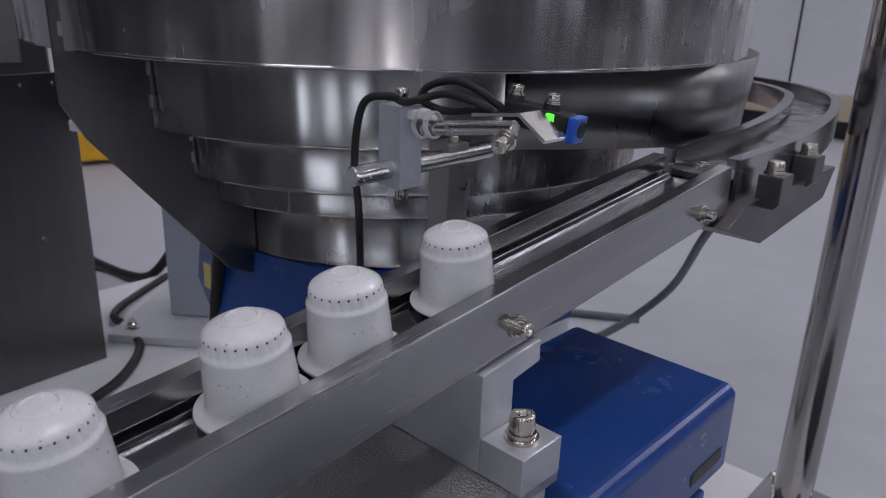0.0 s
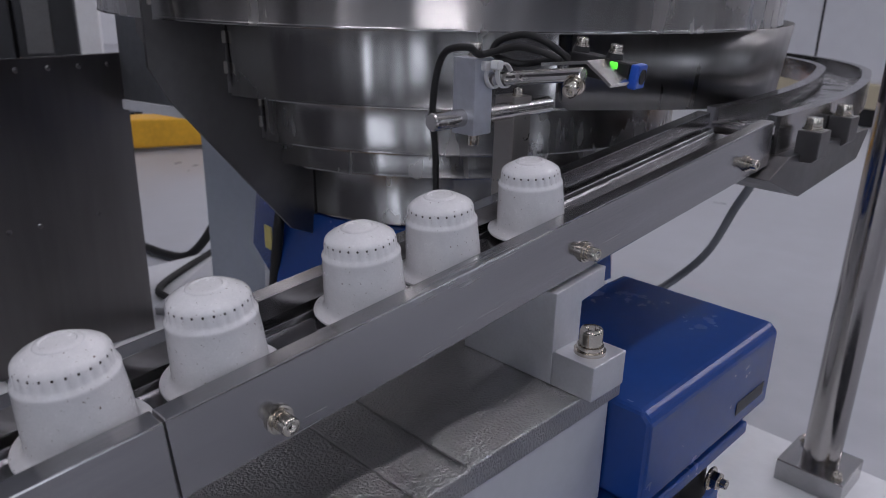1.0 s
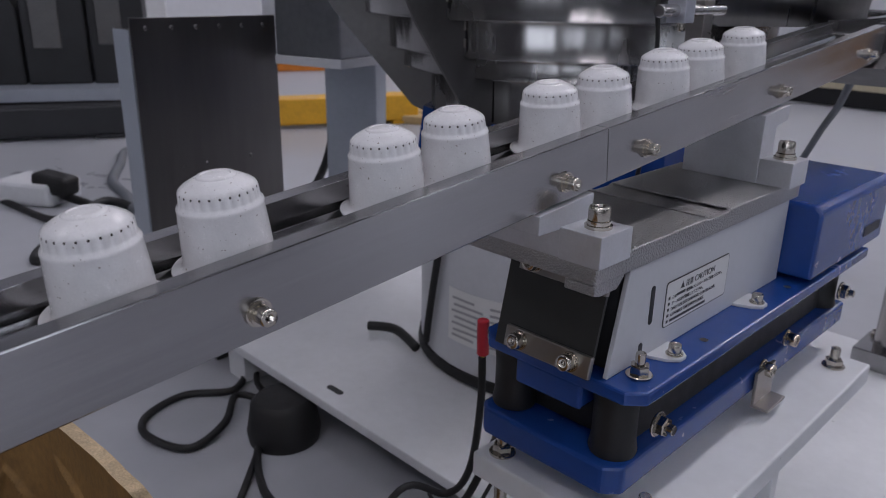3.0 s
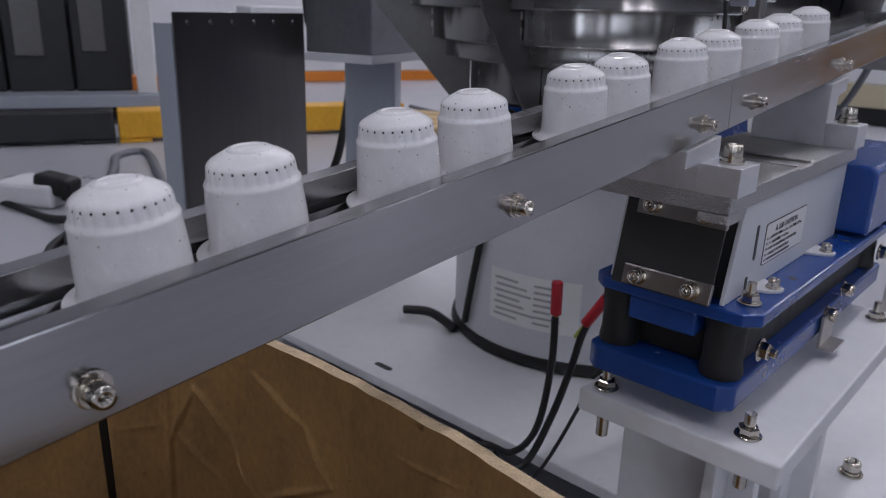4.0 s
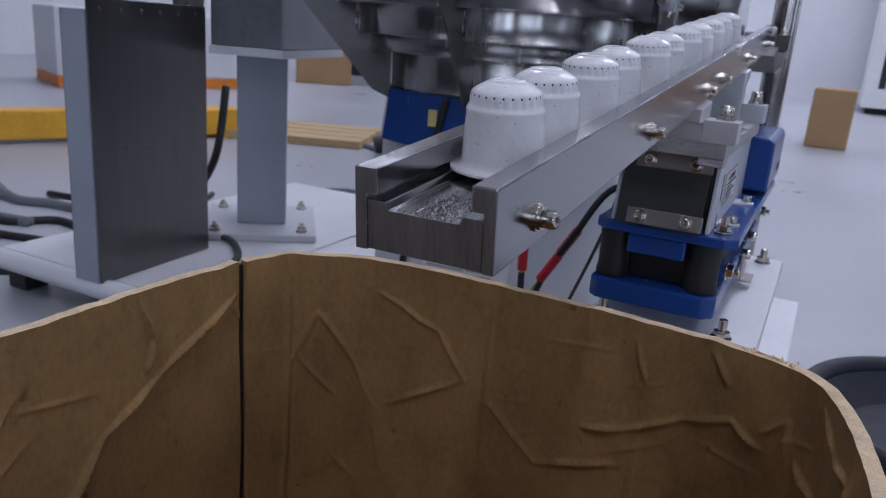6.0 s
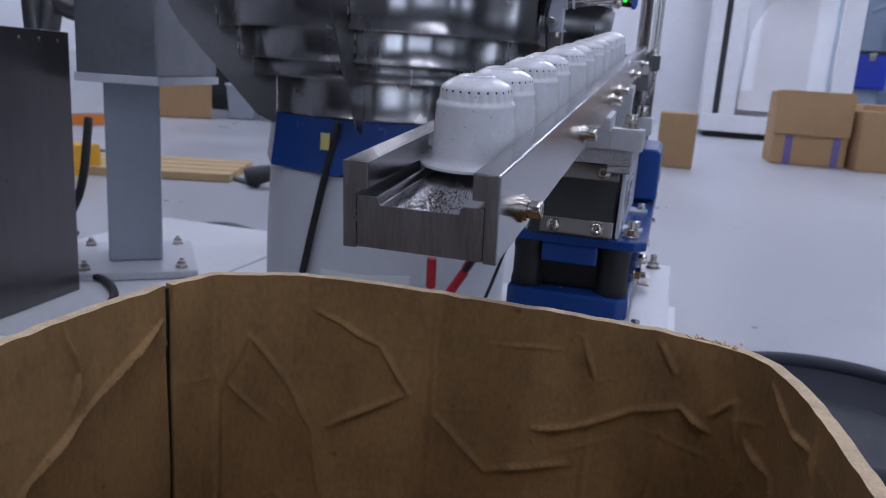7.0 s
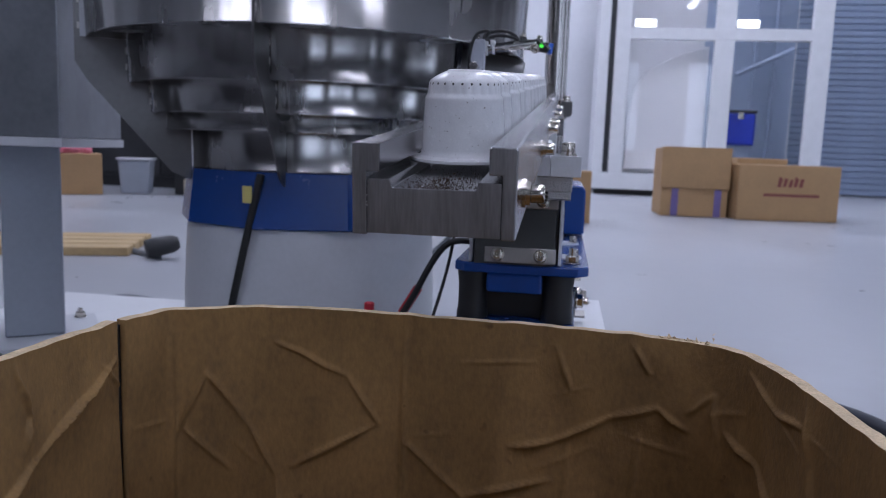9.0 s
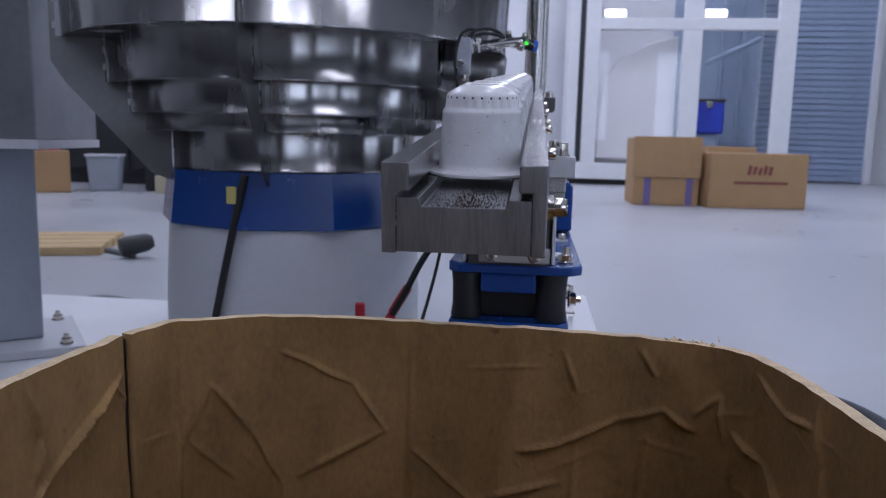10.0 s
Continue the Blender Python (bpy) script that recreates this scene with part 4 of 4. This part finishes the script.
for x, y in ((-0.990, 0.540), (-0.680, 0.540), (-0.680, 1.220), (-0.990, 1.220)):
    part("leg", box(x - 0.02, x + 0.02, y - 0.02, y + 0.02, FLOOR + 0.001, STAND - 0.0125, 0.001), DARK, hs)

pan = thing("steel_guard", "dark sheet steel guard box with riveted front panel", "guard")
def slab(p, q, thick, z0, z1, bevel=0.001):
    """An upright plate whose face runs from p to q; its body lies to the left of that way."""
    p, q = Vector((*p, 0)), Vector((*q, 0))
    d = q - p
    a = math.degrees(math.atan2(d.y, d.x))
    return box(0, d.length, 0, thick, z0, z1, bevel, m=pose(p.x, p.y, 0, 0, 0, a))
PA, PB = (-0.762, 0.494), (-0.778, 0.717)
part("front_panel", slab(PA, PB, 0.003, STAND, 0.049), DARKSTEEL, pan, "dark brushed front panel")
part("return_edge", box(-0.812, -0.7655, 0.4925, 0.4950, STAND, 0.034, 0.0005), PILLAR, pan, "pale grey folded edge")
part("back_panel", slab((-0.814, 0.4955), (-0.829, 0.717), 0.003, STAND, 0.033), DARKSTEEL, pan)
for k in range(6):
    y = 0.515 + 0.036 * k
    for z in (0.036, -0.150):
        if z < 0 and k not in (1, 2, 4):
            continue
        part("rivet", lathe([(0, 0.0022), (0.0022, 0.0015), (0.0034, 0)], 14, m=pose(-0.7622 - (y - 0.494) * 0.0717, y, z, 0, 90, -4)), GUSSET, pan, "dull dome rivet")

pil = thing("support_pillar", "pale grey square steel pillar on a bolted foot plate", "pillar")
ang = math.degrees(math.atan2(0.888 - 0.835, -0.755 + 0.823))
pm = pose(-0.823, 0.835, 0, 0, 0, ang)
part("tube", box(0, 0.086, 0, 0.086, STAND + 0.0125, -0.0185, 0.003, m=pm), PILLAR, pil)
part("foot_plate", box(-0.060, 0.140, -0.075, 0.150, STAND + 0.0002, STAND + 0.0122, 0.001, m=pm), PANEL, pil)
part("top_flange", box(-0.030, 0.120, -0.030, 0.120, -0.0182, -0.0062, 0.001, m=pm), PANEL, pil)
for x, y in ((-0.035, -0.050), (0.115, -0.050), (0.115, 0.125), (-0.035, 0.125)):
    add_nut(pil, pm @ pose(x, y, STAND + 0.0122), 0.0080, 0.0075, 0.006, name="foot_nut")

hop = thing("hopper_box", "grey sheet steel hopper housing above the pillar", "hopper")
part("housing", slab((-0.752, 0.700), (-0.638, 0.728), 0.240, -0.0050, 0.560, 0.002), HOPPER, hop)
part("lower_lip", slab((-0.755, 0.6985), (-0.636, 0.7270), 0.244, -0.0175, -0.0052, 0.001), PANEL, hop, "pale grey lower lip")

# hose at the hopper
hose = thing("dust_hose", "dark ribbed hose hanging beside the hopper", "hose")
part("hose_body", tube([(-1.10, 0.99, CEIL - 0.001), (-1.12, 1.00, 0.30), (-1.08, 1.02, 0.125), (-1.00, 1.03, 0.100), (-0.90, 0.99, 0.14), (-0.76, 0.88, 0.28)], 0.022, 14, 10), GUSSET, hose)


# ---- cables on the floor ----
def cable(name, label, pts, r, mat=RUBBER):
    return tagged(part(name, tube(pts, r, 10, 8), mat), label, "cable", group="cables on the floor")


Z = FLOOR + 0.005
cable("power_cable", "black power cable coiled on the floor beside the stand", [(-0.60, 0.53, Z), (-0.57, 0.49, Z), (-0.60, 0.44, Z), (-0.585, 0.385, Z), (-0.54, 0.365, Z + .004), (-0.49, 0.39, Z), (-0.50, 0.44, Z + .006), (-0.54, 0.48, Z + .01), (-0.50, 0.50, Z), (-0.43, 0.44, Z), (-0.37, 0.41, Z), (-0.32, 0.40, Z), (-0.30, 0.36, Z)], 0.0045)
cable("power_cable", "thin black cable lying along the stand's edge", [(-0.62, 0.56, Z), (-0.56, 0.52, Z + .004), (-0.50, 0.505, Z), (-0.42, 0.43, Z), (-0.35, 0.36, Z), (-0.31, 0.30, Z)], 0.0038)
cable("hanging_cable", "dark grey cable hanging behind the track joint", [(-0.020, 0.850, 0.040), (-0.060, 0.940, -0.015), (-0.085, 0.975, -0.050), (-0.125, 1.02, -0.115), (-0.150, 1.00, -0.150), (-0.165, 0.95, -0.165)], 0.0040, GREYCABLE)
cable("earth_cable", "black cable hanging from the feeder with red terminals", [(-0.025, 0.560, -0.100), (-0.075, 0.540, -0.095), (-0.108, 0.525, -0.150), (-0.134, 0.520, -0.200), (-0.142, 0.515, -0.240), (-0.150, 0.500, -0.290), (-0.158, 0.475, STAND + 0.005), (-0.17, 0.44, STAND + 0.004)], 0.0034)
cable("signal_cable", "thin black cable from the bowl drive to the floor", [(-0.1400, 0.4780, -0.180), (-0.140, 0.478, -0.225), (-0.150, 0.478, -0.290), (-0.175, 0.477, STAND + 0.008), (-0.195, 0.440, STAND + 0.02), (-0.215, 0.39, Z)], 0.0032)
for p, q in (((-0.1408, 0.4787, -0.148), (-0.1400, 0.4787, -0.178)), ((-0.1180, 0.5240, -0.168), (-0.1350, 0.5195, -0.198)), ((-0.1030, 0.5300, -0.140), (-0.1190, 0.5260, -0.168))):
    tm = thing("red_terminal", "small red insulated crimp terminal on a cable", "terminal", group="red terminals")
    part("sleeve", rod(p, q, 0.0048, 16, 0.001), RED, tm)
    e = Vector(q) + (Vector(q) - Vector(p)).normalized() * 0.016
    part("wire", rod(q, e, 0.0016, 10), YELLOWGREEN, tm, "yellow and green wire end")
cable("floor_cable", "black cable drooping behind the pillar", [(-1.00, 1.00, -0.10), (-0.985, 0.95, -0.24), (-1.04, 0.92, -0.335), (-1.13, 0.91, -0.365), (-1.30, 0.90, -0.37), (-1.5, 0.95, Z)], 0.008)
cable("floor_cable", "grey cable lying on the floor behind the pillar", [(-1.55, 0.86, Z), (-1.25, 0.93, Z), (-1.05, 0.97, Z), (-0.85, 1.15, Z), (-0.62, 1.35, Z), (-0.40, 1.50, Z)], 0.008, GREYCABLE)
cable("floor_cable", "grey cable with a dark connector lying on the floor", [(-2.3, 2.50, Z), (-1.80, 2.384, Z), (-1.606, 2.314, Z), (-1.429, 2.20, Z), (-1.29, 2.115, Z)], 0.012, GREYCABLE)
cable("floor_cable", "grey cable bowed on the floor between pillar and bowl", [(-1.16, 1.25, Z), (-1.10, 1.364, Z), (-1.062, 1.436, Z), (-1.004, 1.482, Z), (-0.901, 1.441, Z), (-0.818, 1.364, Z), (-0.74, 1.27, Z), (-0.70, 1.18, Z)], 0.011, GREYCABLE)
cable("floor_cable", "black cable lying across the hopper stand plate", [(-1.06, 1.02, Z + .06), (-0.918, 0.80, STAND + .006), (-0.845, 0.775, STAND + .006), (-0.770, 0.760, STAND + .006), (-0.700, 0.70, STAND + .006), (-0.660, 0.62, STAND + .006)], 0.006)
tagged(part("connector", lathe([(0, 0), (0.03, 0.005), (0.034, 0.03), (0.03, 0.09), (0.02, 0.11), (0, 0.11)], 16, m=pose(-1.32, 2.08, FLOOR + 0.035, 0, 80, 40)), DARK), "dark blue-grey cable connector on the floor", "connector")
cable("extension_cable", "grey extension cable looped on the floor", [(-1.30, 0.90, Z), (-1.41, 0.885, Z), (-1.51, 0.865, Z), (-1.76, 0.965, Z), (-1.96, 1.05, Z), (-2.06, 1.07, Z), (-2.03, 0.98, Z), (-1.88, 0.90, Z), (-1.71, 0.81, Z), (-1.54, 0.775, Z), (-1.43, 0.745, Z), (-1.30, 0.76, Z)], 0.013, GREYCABLE)
cable("extension_cable", "dark cable tangled on the floor beside the power box", [(-1.60, 0.64, Z + .02), (-1.48, 0.69, Z), (-1.396, 0.672, Z), (-1.30, 0.58, Z), (-1.219, 0.512, Z), (-1.225, 0.47, Z), (-1.288, 0.50, Z), (-1.36, 0.58, Z + .008), (-1.498, 0.702, Z + .012), (-1.42, 0.75, Z), (-1.338, 0.74, Z), (-1.283, 0.805, Z), (-1.20, 0.80, Z)], 0.010)
cable("extension_cable", "black cable looped over the tangle on the floor", [(-1.70, 0.55, Z), (-1.50, 0.57, Z), (-1.358, 0.582, Z + .020), (-1.226, 0.612, Z + .010), (-1.150, 0.600, Z), (-1.108, 0.633, Z), (-1.13, 0.70, Z), (-1.25, 0.68, Z), (-1.34, 0.62, Z + .012), (-1.30, 0.54, Z + .020), (-1.16, 0.50, Z), (-1.06, 0.56, Z)], 0.009)
pw = thing("power_box", "white power strip box with a black plug on the floor", "power box")
part("case", box(-0.075, 0.075, -0.055, 0.055, 0, 0.055, 0.010, m=pose(-1.66, 0.62, FLOOR + 0.001, 0, 0, 30)), WHITE, pw)
part("plug", box(-0.045, 0.045, -0.028, 0.028, 0, 0.045, 0.010, m=pose(-1.595, 0.635, FLOOR + 0.03, 0, 8, 30)), RUBBER, pw, "black plug")

tub = thing("rubber_tub", "shallow black rubber tub standing on the floor beside the carton", "tub", pose(0.310, 0.790, FLOOR))
part("tub_wall", lathe([(0, 0.0010), (0.150, 0.0010), (0.168, 0.030), (0.172, 0.0440), (0.158, 0.0440), (0.152, 0.032), (0.128, 0.012), (0, 0.010)], 72), NAVY, tub)
part("rim", lathe([(0.1735 + 0.0125 * math.cos(2 * math.pi * a / 14), 0.0470 + 0.0125 * math.sin(2 * math.pi * a / 14)) for a in range(14)], 72, closed=True), NAVY, tub, "thick rounded rim")

# ---- far left: low rack, beams ----
rack = thing("low_rack", "low pale steel rack with dark machines standing on it", "rack")
RM = pose(-2.75, 1.15, 0, 0, 0, 62)
part("shelf", box(-1.60, 0.42, -0.02, 0.62, -0.340, -0.295, 0.003, m=RM), PILLAR, rack)
part("upright", box(0.24, 0.31, 0.02, 0.09, -0.2948, 1.3, 0.004, m=RM), WHITE, rack, "white upright post")
for x in (-1.5, -0.5, 0.36):
    part("rack_leg", box(x - 0.025, x + 0.025, 0.10, 0.15, FLOOR + 0.001, -0.3402, 0.002, m=RM), DARK, rack)
# added dark panel: stands in for the shelf's shadow and dark things beneath
part("shelf_shade_panel", box(-1.58, 0.40, 0.30, 0.32, FLOOR + 0.001, -0.3402, m=RM), DARK, rack, "dark panel for the shadow and dark things under the shelf")
for i, (x, w, h) in enumerate(((-1.25, 0.44, 0.55), (-0.80, 0.40, 0.78), (-0.40, 0.36, 0.50), (-0.10, 0.22, 0.66), (0.12, 0.20, 0.74))):
    mc = thing("rack_machine", "dark metal machine part standing on the low rack", "machine part", RM @ pose(x, 0.25, -0.2945), group="machines on the rack")
    part("case", prism([(-w / 2, 0), (w / 2, 0), (w / 2, h * 0.55), (w * 0.2, h), (-w / 2, h * 0.9)], -0.12, 0.12, "y", 0.006), DARK, mc)
    part("panel", box(-w * 0.35, w * 0.1, -0.128, -0.1215, h * 0.2, h * 0.55, 0.003), GUSSET, mc, "grey metal face plate")
    part("handle", tube([(-w * 0.3, -0.10, h * 0.9), (-w * 0.25, -0.12, h * 1.08), (w * 0.0, -0.12, h * 1.08), (w * 0.02, -0.10, h * 0.95)], 0.010, 8, 5), PILLAR, mc)


def beam(p, q, w, h, mat, label, z=FLOOR):
    b = thing("floor_beam", label, "floor beam", group="painted beams")
    p, q = Vector((*p, 0)), Vector((*q, 0))
    d = q - p
    m = pose(p.x, p.y, z, 0, 0, math.degrees(math.atan2(d.y, d.x)))
    part("rail", box(0, d.length, 0, w, 0.012, h, 0.006, m=m), mat, b)
    for x in (0.05, d.length - 0.05):
        part("shoe", box(x - 0.05, x + 0.05, -0.004, w + 0.004, 0.0005, 0.0118, 0.002, m=m), mat, b)
    return b


beam((-2.26, 1.10), (-1.86, 2.02), 0.10, 0.105, YELLOW, "long yellow painted beam on the floor")
beam((-2.72, 0.10), (-2.265, 1.090), 0.10, 0.105, DARK, "black painted beam on the floor beside the yellow one")
low = thing("white_cabinet", "low white cabinet with an orange foot strip", "cabinet", pose(-3.62, 2.55, FLOOR, 0, 0, 66))
part("cabinet_body", box(0, 1.25, 0, 0.5, 0.0605, 0.42, 0.006), WHITE, low)
part("foot_strip", box(0, 1.25, -0.012, 0.5, 0.001, 0.06, 0.003), ORANGE, low, "orange foot strip")
beam((-2.78, 1.38), (-2.70, 1.52), 0.08, 0.16, ORANGE, "short orange painted beam on the floor")
pal = thing("wooden_pallet", "pale wooden board stack lying on the floor", "pallet", pose(-1.95, 2.15, FLOOR, 0, 0, 20))
for k in range(4):
    part("board", box(-0.42, 0.50, -0.20 + 0.11 * k, -0.11 + 0.11 * k, 0.0005, 0.030, 0.003), WOOD, pal)


# ---- cartons, cabinet and shutter at the back ----
def closed_carton(x, y, w, d, h, a, label, flap=False, printed=False, tape=False):
    c = thing("carton", label, "carton", pose(x, y, FLOOR, 0, 0, a), group="cartons on the floor")
    part("body", box(0, w, 0, d, 0.001, h, 0.006), CARDBOX, c)
    part("tape", box(w * 0.0, w, d * 0.46, d * 0.54, h + 0.0003, h + 0.0015), CARD_EDGE, c, "pale parcel tape")
    if flap:
        part("flap", box(-0.01, w + 0.005, -0.012, -0.003, h * 0.42, h * 1.02, 0.002), CARDBOX, c, "folded-down carton flap")
    if tape:
        for fx in (0.16, 0.80):
            part("strap", box(w * fx, w * fx + 0.045, -0.003, -0.0005, 0.002, h * 0.41), PURPLE, c, "purple plastic strap")
    if printed:
        pr = bmesh.new()
        for k in range(5):
            x = w * 0.38 + 0.036 * k
            prism([(x, h * 0.62), (x + 0.022, h * (0.60 + 0.02 * (k % 2))), (x + 0.034, h * 0.76), (x + 0.010, h * (0.80 - 0.03 * (k % 3)))], -0.002, -0.0004, "y", bm=pr)
        part("printed_mark", pr, MARK, c, "dark red printed mark")
        part("print_bar", box(w * 0.25, w * 0.80, -0.0015, -0.0004, h * 0.44, h * 0.49), MARK, c)
    return c


closed_carton(0.690, 5.12, 0.44, 0.38, 0.46, 2, "brown cardboard carton with folded flap and purple straps", flap=True, tape=True)
closed_carton(1.175, 5.05, 0.68, 0.42, 0.37, 10, "wide brown cardboard carton with dark red printed mark", printed=True)
closed_carton(-3.44, 4.36, 0.40, 0.36, 0.28, 35, "brown cardboard carton filled with pink foam")
closed_carton(-0.010, 4.20, 0.20, 0.25, 0.30, 0, "small brown cardboard carton standing behind the feeder")
closed_carton(1.30, 5.72, 0.36, 0.34, 0.41, 4, "brown cardboard carton standing behind the others")
foam = thing("pink_foam", "crumpled pink foam pieces heaped in the carton", "foam", pose(-3.44, 4.36, FLOOR + 0.282, 0, 0, 35))
rng = random.Random(3)
for k in range(9):
    part("piece", lathe([(0, 0), (0.05, 0.005), (0.062, 0.03), (0.045, 0.065), (0, 0.075)], 9, m=pose(0.05 + 0.028 * k, 0.08 + 0.15 * rng.random(), 0, rng.uniform(-20, 20), rng.uniform(-20, 20), 40 * k)), PINK, foam)
bag = thing("white_bin", "pale blue-white plastic bin standing behind the cartons", "bin", pose(-3.10, 4.75, FLOOR, 0, 0, 20))
part("bin_body", prism([(0.02, 0.001), (0.20, 0.001), (0.22, 0.24), (0, 0.24)], 0, 0.20, "y", 0.010), PILLAR, bag)
part("bin_rim", box(-0.010, 0.230, -0.010, 0.210, 0.2402, 0.256, 0.005), PANEL, bag)
dk = thing("dark_crate", "dark plastic crate standing behind the bowl feeder", "crate", pose(-2.75, 4.9, FLOOR))
part("crate_body", box(0, 0.50, 0, 0.35, 0.001, 0.17, 0.012), DARK, dk)
part("crate_rim", box(-0.01, 0.51, -0.01, 0.36, 0.1702, 0.19, 0.004), DARK, dk)

tall = thing("dark_cabinet", "tall dark grey equipment cabinet standing behind the cartons", "cabinet", pose(-4.35, 5.55, FLOOR))
part("cabinet_shell", box(0, 2.30, 0, 0.5, 0.0905, 1.9, 0.008), DARK, tall)
part("plinth", box(0.03, 2.27, 0.04, 0.46, 0.001, 0.09), DARK, tall, "dark recessed plinth")
for x in (0.02, 0.59, 1.16, 1.73):
    leaf = part("cabinet_door", box(x, x + 0.54, -0.018, -0.0005, 0.12, 1.86, 0.004), DARK, tall)
    part("pull", box(x + 0.48, x + 0.50, -0.045, -0.0185, 0.80, 0.96, 0.004), STEEL, leaf, "steel pull handle")

wm = thing("white_machine", "tall white machine cabinet with a beige base strip", "machine cabinet", pose(-2.05, 3.75, FLOOR))
part("cabinet_shell", box(0, 1.62, 0, 0.8, 0.1805, 2.1, 0.008), WALL, wm)
part("base_strip", box(-0.01, 1.63, -0.015, 0.8, 0.0805, 0.18, 0.004), BEIGE, wm, "beige base strip")
# the shadow line below the beige strip is put into this dark colour
part("plinth", box(0.04, 1.58, 0.04, 0.76, 0.001, 0.08), DARK, wm, "dark recessed plinth")
for x in (0.50, 1.06):
    part("door_gap", box(x, x + 0.010, -0.0012, -0.0004, 0.20, 2.08), DARK, wm, "dark door gap")
    part("pull", box(x + 0.04, x + 0.065, -0.030, -0.0005, 0.62, 0.78, 0.004), STEEL, wm, "steel pull handle")

cab = thing("glazed_enclosure", "white framed machine enclosure with glazed doors", "enclosure")
CY = 7.6
frame_m = WHITE
def upright(x0, x1, z0=FLOOR + 0.10, z1=2.6, y=CY, name="post"):
    return part(name, box(x0, x1, y, y + 0.07, z0, z1, 0.004), frame_m, cab)
upright(0.30, 0.40)
upright(0.46, 0.60)
upright(1.40, 1.58)
upright(2.28, 2.46)
part("sill", box(0.30, 2.46, CY - 0.005, CY + 0.08, FLOOR + 0.06, FLOOR + 0.22, 0.004), frame_m, cab)
part("mid_rail", box(0.60, 2.28, CY - 0.003, CY + 0.06, 1.13, 1.24, 0.004), frame_m, cab)
part("seal", box(0.405, 0.455, CY + 0.02, CY + 0.05, FLOOR + 0.23, 2.6), DARK, cab, "dark rubber door seal")
# plinth coloured dark to carry the shadow under the sill
part("plinth", box(0.34, 2.40, CY + 0.10, CY + 1.2, FLOOR + 0.001, FLOOR + 0.058), DARK, cab, "plinth with its shadow put into a dark colour")
for x0, x1 in ((0.605, 1.395), (1.585, 2.275)):
    for z0, z1 in ((FLOOR + 0.225, 1.125), (1.245, 2.58)):
        p = part("pane", box(x0, x1, CY + 0.025, CY + 0.031, z0, z1), GLASS, cab, "clear glass pane")
        p.visible_shadow = False
part("white_guard", prism([(0.62, FLOOR + 0.26), (1.385, FLOOR + 0.26), (1.385, 1.10), (1.10, 1.02), (0.80, 0.86), (0.66, 0.62)], CY + 0.20, CY + 0.26, "y", 0.01), WALL, cab, "white curved inner guard")
part("back_panel", box(0.30, 1.50, CY + 1.21, CY + 1.25, FLOOR, 2.6), WALL, cab, "white back panel")
part("back_panel", box(1.502, 2.46, CY + 1.21, CY + 1.25, FLOOR, 2.6), BLUEGREY, cab, "blue-grey back panel")
part("side_panel", box(0.30, 0.34, CY + 0.08, CY + 1.20, FLOOR + 0.06, 2.6), WALL, cab)
part("head_rail", box(0.30, 2.46, CY - 0.005, CY + 0.08, 2.6, 2.66), frame_m, cab)
for k, x in enumerate((1.70, 1.92, 2.12)):
    part("inner_strut", rod((x, CY + 0.7, FLOOR + 0.06), (x + 0.02, CY + 0.7, 2.5), 0.022, 12), BLUEGREY, cab, "blue-grey inner strut")
part("inner_brace", rod((1.72, CY + 0.5, 0.86), (2.26, CY + 0.5, 1.12), 0.026, 12), BLUEGREY, cab)
for x in (0.74, 1.70):
    lamp_bar = part("work_lamp", box(x - 0.11, x + 0.11, CY + 0.045, CY + 0.085, 1.250, 1.335, 0.015), WHITE, cab, "small lit work lamp behind the glass")
    part("lamp_lens", box(x - 0.10, x + 0.10, CY + 0.038, CY + 0.0445, 1.258, 1.327, 0.003), material("lit_lens", (1.0, 0.97, 0.92), 0.4, emit=3.0), lamp_bar, "glowing lens")
bx = thing("blue_tool_box", "bright blue box inside the glazed enclosure", "box", pose(1.60, CY + 0.28, 0.14))
part("case", box(0, 0.30, 0, 0.25, 0, 0.32, 0.02), BRIGHTBLUE, bx)
part("box_lid", box(-0.008, 0.308, -0.008, 0.258, 0.3202, 0.35, 0.008), DARK, bx, "dark lid")
part("catch", box(0.12, 0.18, -0.012, -0.0085, 0.26, 0.33, 0.002), STEEL, bx, "small steel catch")
part("box_stand", box(0.05, 0.25, 0.05, 0.20, FLOOR + 0.06 - 0.14, -0.001), BLUEGREY, bx)

sh = thing("roller_shutter", "closed blue-grey roller shutter in the back wall", "shutter", kind="structure")
slat = prism([(0.0, 0.0), (-0.018, 0.012), (-0.018, 0.058), (0.0, 0.070)], 2.62, 3.90, "x")
first_slat = part("slat", slat, BLUEGREY, sh)
first_slat.matrix_basis = pose(0, 9.44, FLOOR + 0.02)
for k in range(1, 42):
    s = first_slat.copy()
    scene.collection.objects.link(s)
    s.parent = sh
    s.matrix_basis = pose(0, 9.44, FLOOR + 0.02 + 0.0705 * k)
for x in (2.55, 3.90):
    part("guide", box(x, x + 0.07, 9.36, 9.49, FLOOR, 2.7, 0.003), WHITE, sh)
tb = thing("light_tube", "white plastic tube lying on the floor", "tube", pose(2.95, 6.3, FLOOR + 0.045, 0, 0, 8))
part("tube_body", rod((0, 0, 0), (0.36, 0, 0), 0.04, 18, 0.01), WHITE, tb)
